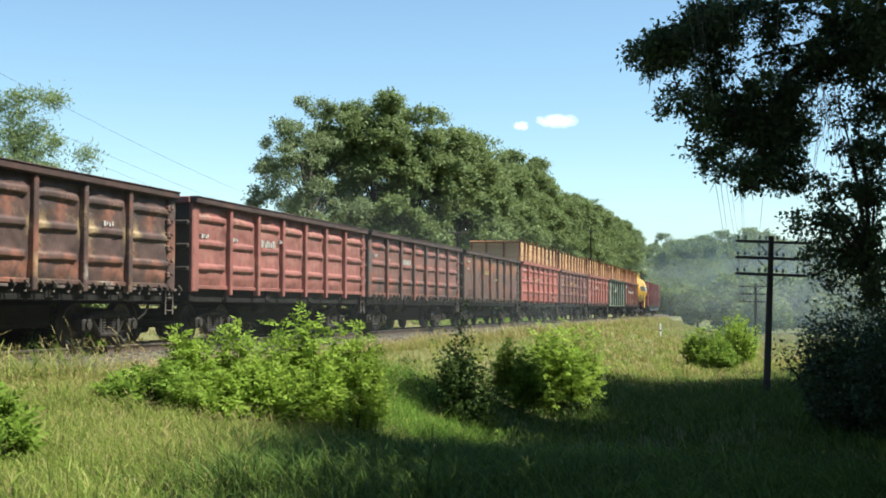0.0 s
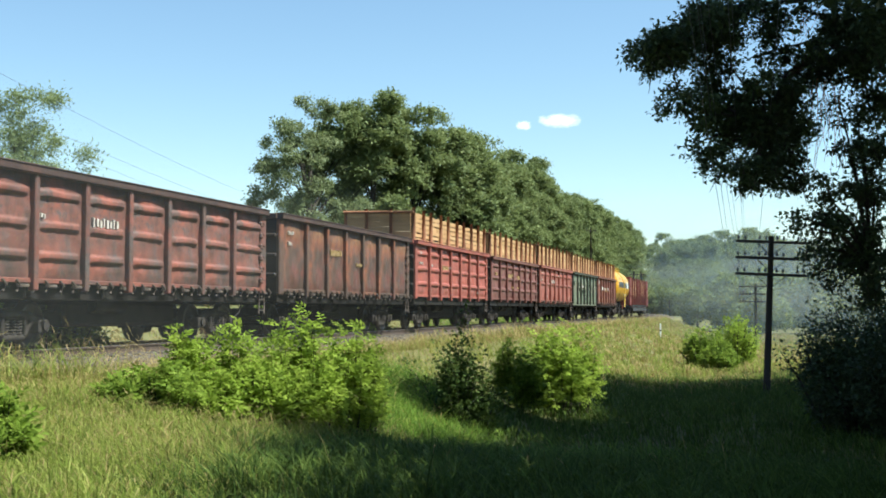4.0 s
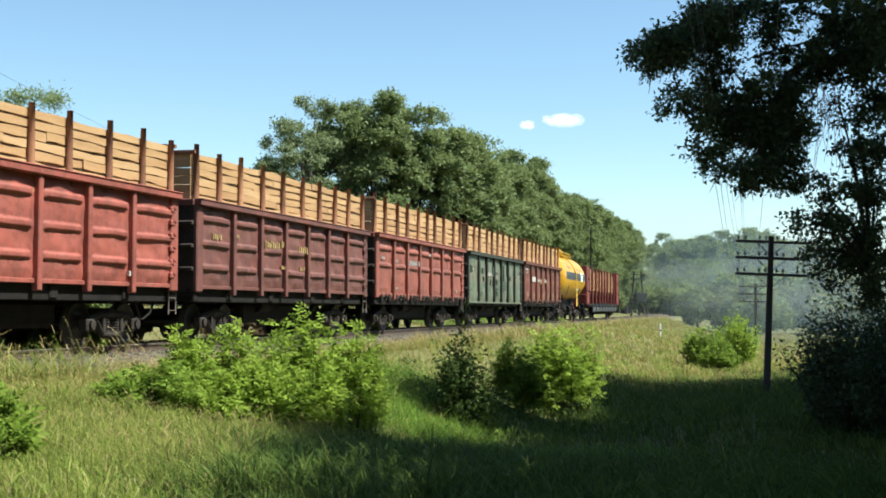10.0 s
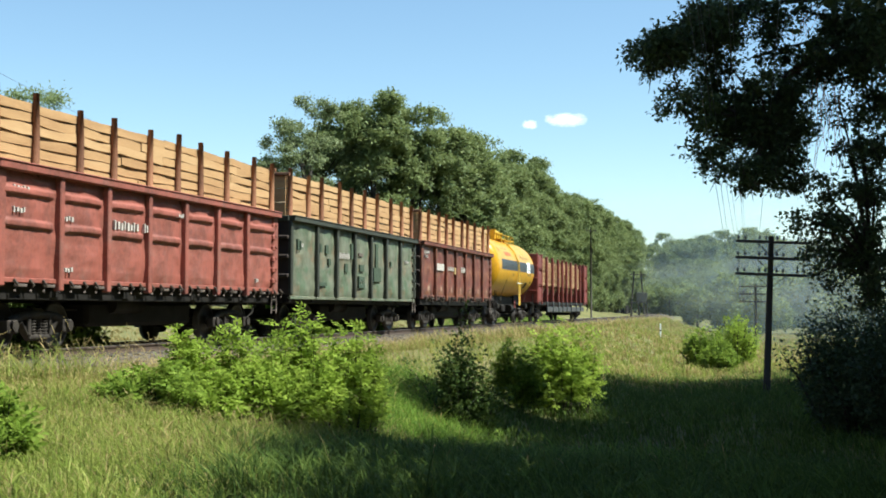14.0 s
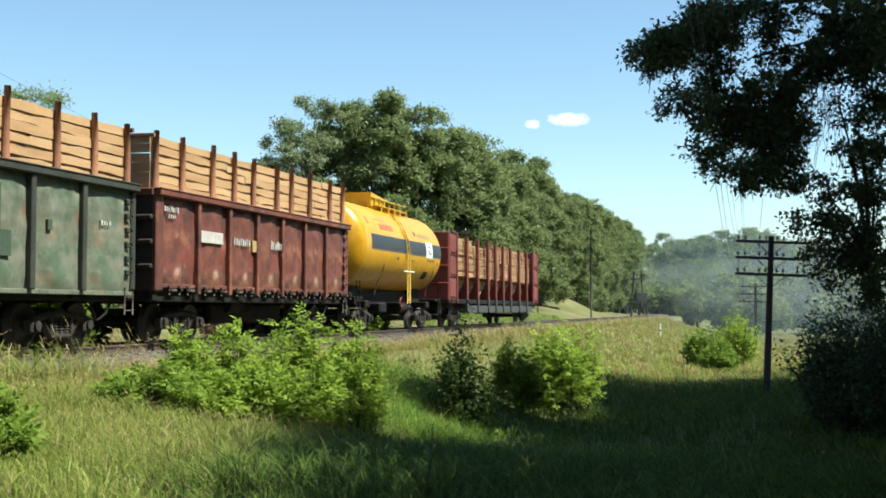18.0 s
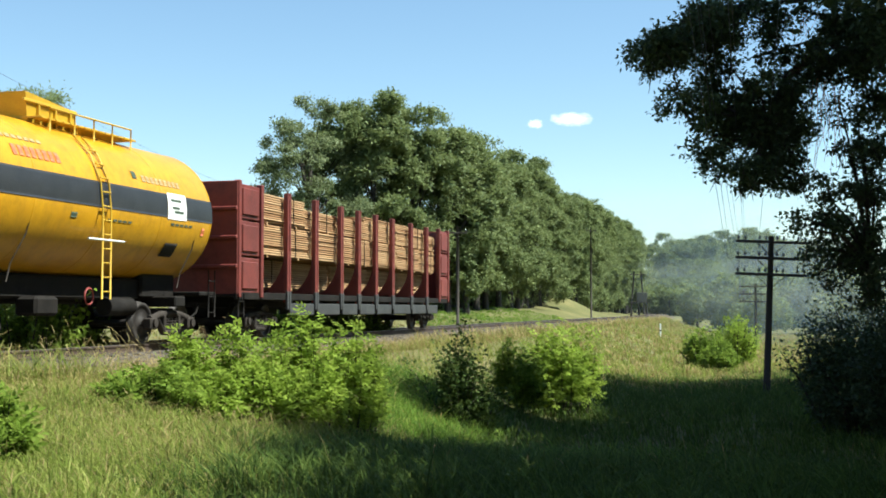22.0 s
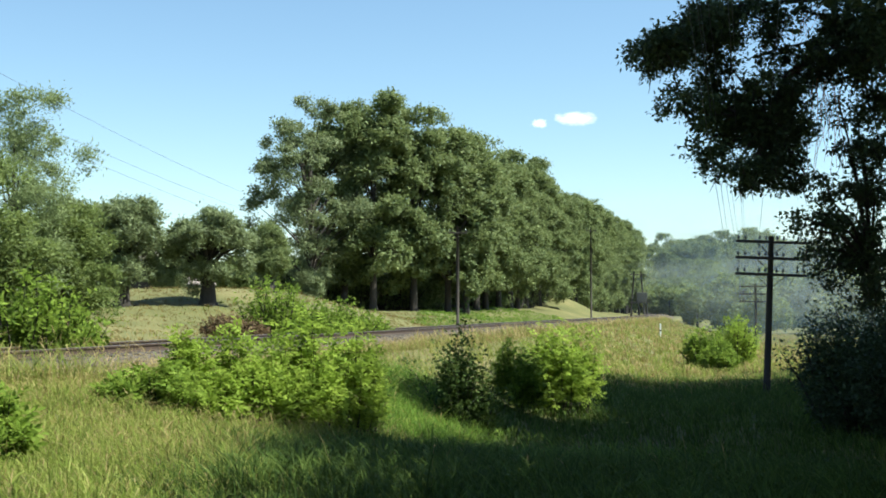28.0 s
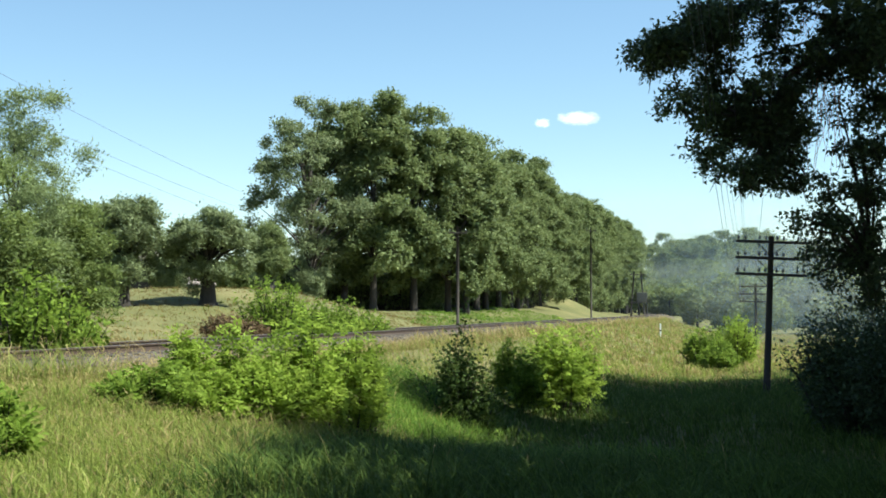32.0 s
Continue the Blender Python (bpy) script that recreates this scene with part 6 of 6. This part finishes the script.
span("telegraph_wires", "thin grey telegraph wires between the poles", pole1, ends1, pole2, ends2, (0, 1, 6, 8, 9, 14, 17, 22), 0.55, 0.006)
span("telegraph_wires", "thin grey telegraph wires leading back over the meadow", pole1, ends1, pole3, ends3, (0, 1, 6, 8, 9), 0.5, 0.0035)
span("telegraph_wires", "thin grey telegraph wires sagging past the pole", pole2, ends2, pole3, ends3, (0, 2, 8), 1.7, 0.0038)


def plain_pole(bear, dep, top_b, label, arms=0):
    x, y = place(bear, dep), float(dep)
    z0 = gz(x, y) - 0.1
    h = EYE[2] + (HZ - top_b) / FX * dep - z0
    t = thing("line_pole", label, "pole", "wooden line poles", at=(x, y, z0))
    part("pole", Mesh().tube([(0, 0, -0.3), (0, 0, h * 0.5), (0, 0, h)], [0.11, 0.10, 0.08], 10), POLE_WOOD, t)
    a = Mesh().box(-0.6, 0.6, -0.16, -0.1, h - 0.5, h - 0.4, 0.01)
    part("crossarm", a, POLE_WOOD, t)
    for u in (-0.5, 0.5):
        part("insulator", Mesh().lathe([(0.04, 0.012), (0.10, 0.05), (0.2, 0.03), (0.21, 0.004)], Matrix.Translation((u, -0.13, h - 0.42)) @ Matrix.Rotation(-math.pi / 2, 4, "Y"), 8), INSUL, t)
    return t


plain_pole(810, 78, 400, "slim grey wooden pole before the tall trees")
plain_pole(1046, 140, 402, "slim grey wooden pole beside the line")

# three power wires crossing the sky high over the willows
pw = thing("power_line", "three thin power wires across the sky", "wire")
for (ya, yb) in ((128, 352), (196, 372), (222, 392)):
    a = Vector((place(-120, 40), 40, EYE[2] + (HZ - (ya - 62)) / FX * 40))
    b = Vector((place(560, 118), 118, EYE[2] + (HZ - (yb + 36)) / FX * 118))
    pts, _ = wire("w", a, b, 0.6, 0.01)
    part("wire", Mesh().tube(pts, 0.007, 5, False), WIRE, pw)

# clouds that drift slowly, far off
DRIFT = []


def cloud_mat(seed):
    m = bpy.data.materials.new("cloud_glow")
    m.use_nodes = True
    t = m.node_tree
    t.nodes.remove(t.nodes["Principled BSDF"])
    g = t.nodes.new("ShaderNodeTexGradient")
    g.gradient_type = "SPHERICAL"
    t.links.new(coords(t), g.inputs["Vector"])
    n = noise_tex(t, coords(t, (1.0, 1.0, 0.5)), 2.4, 6, 0.6, seed)
    f = ramp(t, mix(t, 0.55, g.outputs["Fac"], n), [(0.36, 0.0), (0.56, 1.0)])
    # the cloud's sunlit white is put in as its own glow
    e, tp, mx = t.nodes.new("ShaderNodeEmission"), t.nodes.new("ShaderNodeBsdfTransparent"), t.nodes.new("ShaderNodeMixShader")
    e.inputs["Color"].default_value, e.inputs["Strength"].default_value = (1.0, 1.0, 1.0, 1), 0.62
    t.links.new(f, mx.inputs[0])
    t.links.new(tp.outputs[0], mx.inputs[1])
    t.links.new(e.outputs[0], mx.inputs[2])
    t.links.new(mx.outputs[0], t.nodes["Material Output"].inputs["Surface"])
    return m


def cloud_mesh(seed):
    """A bowed bank of vapour, one unit in half width."""
    nx, nz = 24, 10
    V = [(i / nx * 2 - 1, 0.2 * (i / nx * 2 - 1) ** 2 + 0.1 * noise.noise((i * 0.3, j * 0.4, seed)), j / nz * 2 - 1) for j in range(nz + 1) for i in range(nx + 1)]
    F = [(j * (nx + 1) + i, j * (nx + 1) + i + 1, (j + 1) * (nx + 1) + i + 1, (j + 1) * (nx + 1) + i) for j in range(nz) for i in range(nx)]
    return np_mesh("cloud", V, F, cloud_mat(seed), True)


cloud = tagged(new("cloud", cloud_mesh(2.0)), "small white fair-weather cloud", "cloud", "clouds")
cloud.scale = (62, 30, 20)
cloudlet = tagged(new("cloud", cloud_mesh(5.0)), "tiny white cloud beside the larger one", "cloud", "clouds")
cloudlet.scale = (24, 12, 13)


def cloud_at(bear, lift, dep=2600.0):
    return pose(place(bear, dep), dep, EYE[2] + (HZ - lift) / FX * dep)


DRIFT.append((cloudlet, [(t, cloud_at(b - 65.5, l + 8.4)) for t, b, l in ((0.0, 988, 213), (16.0, 1006, 210.5), (32.0, 1026, 208))]))
DRIFT.append((cloud, [(0.0, cloud_at(988, 213)), (16.0, cloud_at(1006, 210.5)), (32.0, cloud_at(1026, 208))]))


# sheets of thin smoke over the hollow; the far ones paint distance haze
def haze_mat(name, strength, seed):
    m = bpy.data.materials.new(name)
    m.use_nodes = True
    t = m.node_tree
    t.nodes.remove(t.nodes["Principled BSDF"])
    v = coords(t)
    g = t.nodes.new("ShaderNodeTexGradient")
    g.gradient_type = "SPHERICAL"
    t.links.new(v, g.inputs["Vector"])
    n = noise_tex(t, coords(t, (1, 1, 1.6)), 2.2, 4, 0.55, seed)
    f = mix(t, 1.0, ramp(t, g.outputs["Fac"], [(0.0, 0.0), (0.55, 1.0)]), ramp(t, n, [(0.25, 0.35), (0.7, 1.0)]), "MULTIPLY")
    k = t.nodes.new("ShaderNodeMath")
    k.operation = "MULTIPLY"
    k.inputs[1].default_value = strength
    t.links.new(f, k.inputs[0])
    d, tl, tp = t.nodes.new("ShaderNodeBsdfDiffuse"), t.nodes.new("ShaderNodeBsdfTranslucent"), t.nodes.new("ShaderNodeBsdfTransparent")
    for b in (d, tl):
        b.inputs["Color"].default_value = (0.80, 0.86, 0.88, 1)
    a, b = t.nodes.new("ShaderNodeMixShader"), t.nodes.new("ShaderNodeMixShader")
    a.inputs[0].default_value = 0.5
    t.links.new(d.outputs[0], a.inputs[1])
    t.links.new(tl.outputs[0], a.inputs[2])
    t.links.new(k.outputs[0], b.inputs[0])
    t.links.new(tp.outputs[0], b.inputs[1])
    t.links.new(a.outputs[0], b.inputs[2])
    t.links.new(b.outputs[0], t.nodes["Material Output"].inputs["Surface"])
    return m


def smoke_haze_veil(x, y, z, w, h, strength, seed, drift):
    """A billowed veil for thin smoke and distance haze, bowed in depth; it drifts as one piece."""
    nx, nz = 24, 12
    V = []
    for j in range(nz + 1):
        for i in range(nx + 1):
            u, q = i / nx * 2 - 1, j / nz * 2 - 1
            V.append((u, 0.25 * u * u + 0.10 * noise.noise((u * 2 + seed, q * 2, seed)), q))
    F = [(j * (nx + 1) + i, j * (nx + 1) + i + 1, (j + 1) * (nx + 1) + i + 1, (j + 1) * (nx + 1) + i) for j in range(nz) for i in range(nx)]
    ob = tagged(new("haze_sheet", np_mesh("haze_sheet", V, F, haze_mat("smoke_and_haze", strength, seed), True)), "thin bluish sheet for smoke and distance haze over the hollow", "smoke", "drifting smoke")
    ob.scale = (w, w * 0.5, h)
    DRIFT.append((ob, [(0.0, pose(x, y, z)), (32.0, pose(x + drift, y, z + 0.4))]))


smoke_haze_veil(25.0, 74.0, 1.0, 13.0, 4.2, 0.26, 1.0, 2.5)
smoke_haze_veil(30.0, 100.0, 1.5, 17.0, 6.0, 0.25, 2.0, 2.0)
smoke_haze_veil(40.0, 145.0, 3.0, 26.0, 9.0, 0.10, 3.0, 1.5)
# these two sheets whiten the hill with distance haze
smoke_haze_veil(68.0, 245.0, 8.0, 60.0, 17.0, 0.15, 4.0, 1.0)
smoke_haze_veil(95.0, 370.0, 14.0, 110.0, 30.0, 0.16, 5.0, 0.0)


def trackside_haze(s0, s1, t1, d, z, half, h, strength, seed):
    """Haze added to lighten the darks beside the wagons; it trails off along the line."""
    V = []
    for j in range(9):
        for i in range(41):
            u, q = i / 40 * 2 - 1, j / 8 * 2 - 1
            V.append((u, 0.3 * noise.noise((u * 3 + seed, q * 2, seed)), q))
    F = [(j * 41 + i, j * 41 + i + 1, (j + 1) * 41 + i + 1, (j + 1) * 41 + i) for j in range(8) for i in range(40)]
    ob = tagged(new("haze_sheet", np_mesh("haze_sheet", V, F, haze_mat("added_haze", strength, seed), True)), "thin pale haze sheet added along the train", "smoke", "drifting smoke")
    ob.scale = (half, 0.6, h)

    def at(s):
        _, _, th = track_at(s)
        p = beside(s, d, z)
        return pose(p.x, p.y, z, 0, 0, math.degrees(float(th)))

    DRIFT.append((ob, [(0.0, at(s0)), (t1, at(s1)), (32.0, at(s1 - 40))]))


# two pale sheets added to lift the darks early on
trackside_haze(38.0, -70.0, 8.0, 2.6, 1.6, 46.0, 4.2, 0.042, 6.0)
trackside_haze(60.0, -60.0, 10.0, 3.4, 1.2, 40.0, 3.6, 0.034, 7.0)


# ---- farm buildings beyond the willows ----
ROOF = mottled("old_roof_sheets", [(0.3, (0.20, 0.155, 0.14)), (0.7, (0.38, 0.32, 0.29))], 1.2, 0.85)
ROOF_RED = mottled("faded_red_roof", [(0.3, (0.17, 0.12, 0.10)), (0.7, (0.28, 0.215, 0.185))], 1.2, 0.85)
WALL_LIGHT = mottled("pale_plaster", [(0.3, (0.16, 0.14, 0.12)), (0.7, (0.26, 0.235, 0.20))], 1.0, 0.9)
WALL_DARK = mottled("dark_plank_wall", [(0.3, (0.04, 0.03, 0.025)), (0.7, (0.10, 0.08, 0.065))], 2.0, 0.9, 0, (3, 3, 0.3))
GLASS_DK = mottled("dark_window", [(0.3, (0.02, 0.025, 0.03)), (0.7, (0.05, 0.06, 0.065))], 2, 0.15)


def farm_house(x, y, lx, ly, wall_h, roof_h, spin, wall, roof, label):
    z = gz(x, y) - 0.2
    t = thing("farm_house", label, "house", "farm buildings", at=(x, y, z))
    t.rotation_euler = (0, 0, radians(spin))
    a, b = lx / 2, ly / 2
    w = Mesh().add([(-a, -b, 0), (a, -b, 0), (a, b, 0), (-a, b, 0), (-a, -b, wall_h), (a, -b, wall_h), (a, b, wall_h), (-a, b, wall_h), (-a, 0, wall_h + roof_h), (a, 0, wall_h + roof_h)],
                   [(0, 1, 5, 4), (1, 2, 6, 9, 5), (2, 3, 7, 6), (3, 0, 4, 8, 7)])
    part("wall", w, wall, t)
    for s in (-1, 1):
        e, o = b + 0.4, 0.08
        dz = roof_h * 0.4 / b
        r = Mesh().add([(-a - 0.4, s * e, wall_h - dz), (a + 0.4, s * e, wall_h - dz), (a + 0.4, 0, wall_h + roof_h + 0.05), (-a - 0.4, 0, wall_h + roof_h + 0.05),
                        (-a - 0.4, s * e, wall_h - dz + o), (a + 0.4, s * e, wall_h - dz + o), (a + 0.4, 0, wall_h + roof_h + 0.05 + o), (-a - 0.4, 0, wall_h + roof_h + 0.05 + o)],
                       [(0, 1, 2, 3), (4, 5, 6, 7), (0, 1, 5, 4), (1, 2, 6, 5), (2, 3, 7, 6), (3, 0, 4, 7)])
        part("roof", r, roof, t)
    for k in (-0.5, 0.0, 0.5):
        f = part("window", Mesh().box(k * lx * 0.7 - 0.5, k * lx * 0.7 + 0.5, -b - 0.04, -b + 0.02, 1.0, 2.1, 0.01), MARK_WHITE, t)
        part("pane", Mesh().box(k * lx * 0.7 - 0.42, k * lx * 0.7 + 0.42, -b - 0.05, -b - 0.03, 1.08, 2.02, 0.004), GLASS_DK, f)
    part("chimney", Mesh().box(-0.3, 0.3, -0.3, 0.3, wall_h + roof_h - 0.5, wall_h + roof_h + 0.7, 0.02), ROOF_RED, t)


farm_house(-20.5, 88.0, 6.0, 5.0, 2.2, 2.2, 68, WALL_DARK, ROOF, "dark wooden barn with a pale sheet roof")
farm_house(-12.9, 118.0, 6.4, 6.0, 2.0, 1.6, 4, WALL_LIGHT, ROOF_RED, "low farmhouse with a faded reddish roof")

# ---- small things beside the line ----
mp = (place(1168, 95), 95.0)
km = thing("marker_post", "small white marker post with a dark band", "marker post", at=(mp[0], mp[1], gz(*mp) - 0.05))
part("post", Mesh().box(-0.055, 0.055, -0.055, 0.055, -0.2, 1.15, 0.02), PLACARD, km)
part("band", Mesh().box(-0.06, 0.06, -0.06, 0.06, 0.55, 0.65, 0.01), IRON, km)
TANK_GREY = mottled("weathered_grey_green", [(0.3, (0.025, 0.026, 0.02)), (0.7, (0.055, 0.055, 0.045))], 3.0, 0.7)
hp = (31.5, 200.0)
hz = gz(*hp) - 0.1
tp = thing("transformer_pole", "timber H-pole carrying a dark transformer box", "pole", at=(hp[0], hp[1], hz))
for e in (-0.9, 0.9):
    part("leg", Mesh().tube([(e * 1.3, 0, -0.3), (e * 0.6, 0, 7.6)], [0.16, 0.12], 8), POLE_WOOD, tp)
part("crossarm", Mesh().box(-1.3, 1.3, -0.12, 0.0, 7.0, 7.15, 0.02), POLE_WOOD, tp)
part("platform", Mesh().box(-1.4, 1.8, -0.6, 0.6, 2.5, 2.65, 0.02), POLE_WOOD, tp)
part("transformer_box", Mesh().box(-0.2, 1.5, -0.5, 0.5, 2.65, 4.2, 0.08), TANK_GREY, tp)
for e in (0.1, 1.5):
    part("stand_leg", Mesh().tube([(e, 0, -0.2), (e, 0, 2.6)], 0.1, 8), POLE_WOOD, tp)


# ---- what moves ----
def vehicle_pose(uc, half, t):
    s = uc + LEAD - SPEED * t
    x0, y0, _ = track_at(s - half)
    x1, y1, _ = track_at(s + half)
    return pose((x0 + x1) / 2, (y0 + y1) / 2, 0, 0, 0, math.degrees(math.atan2(y1 - y0, x1 - x0)))


def motions():
    for ob, uc, half, rest in MOVERS:
        walk(ob, [(float(t), vehicle_pose(uc, half, t) @ rest) for t in range(33)])
    rows = []
    for k in range(321):
        rows.append((k * 0.1, Matrix.Rotation(-SPEED * k * 0.1 / WHEEL_R, 4, "Y")))
    for ob, dx in WHEELS:
        at = Matrix.Translation((dx, 0, WHEEL_R))
        walk(ob, [(t, at @ m) for t, m in rows])
    for ob, rows in DRIFT:
        walk(ob, rows)


motions()
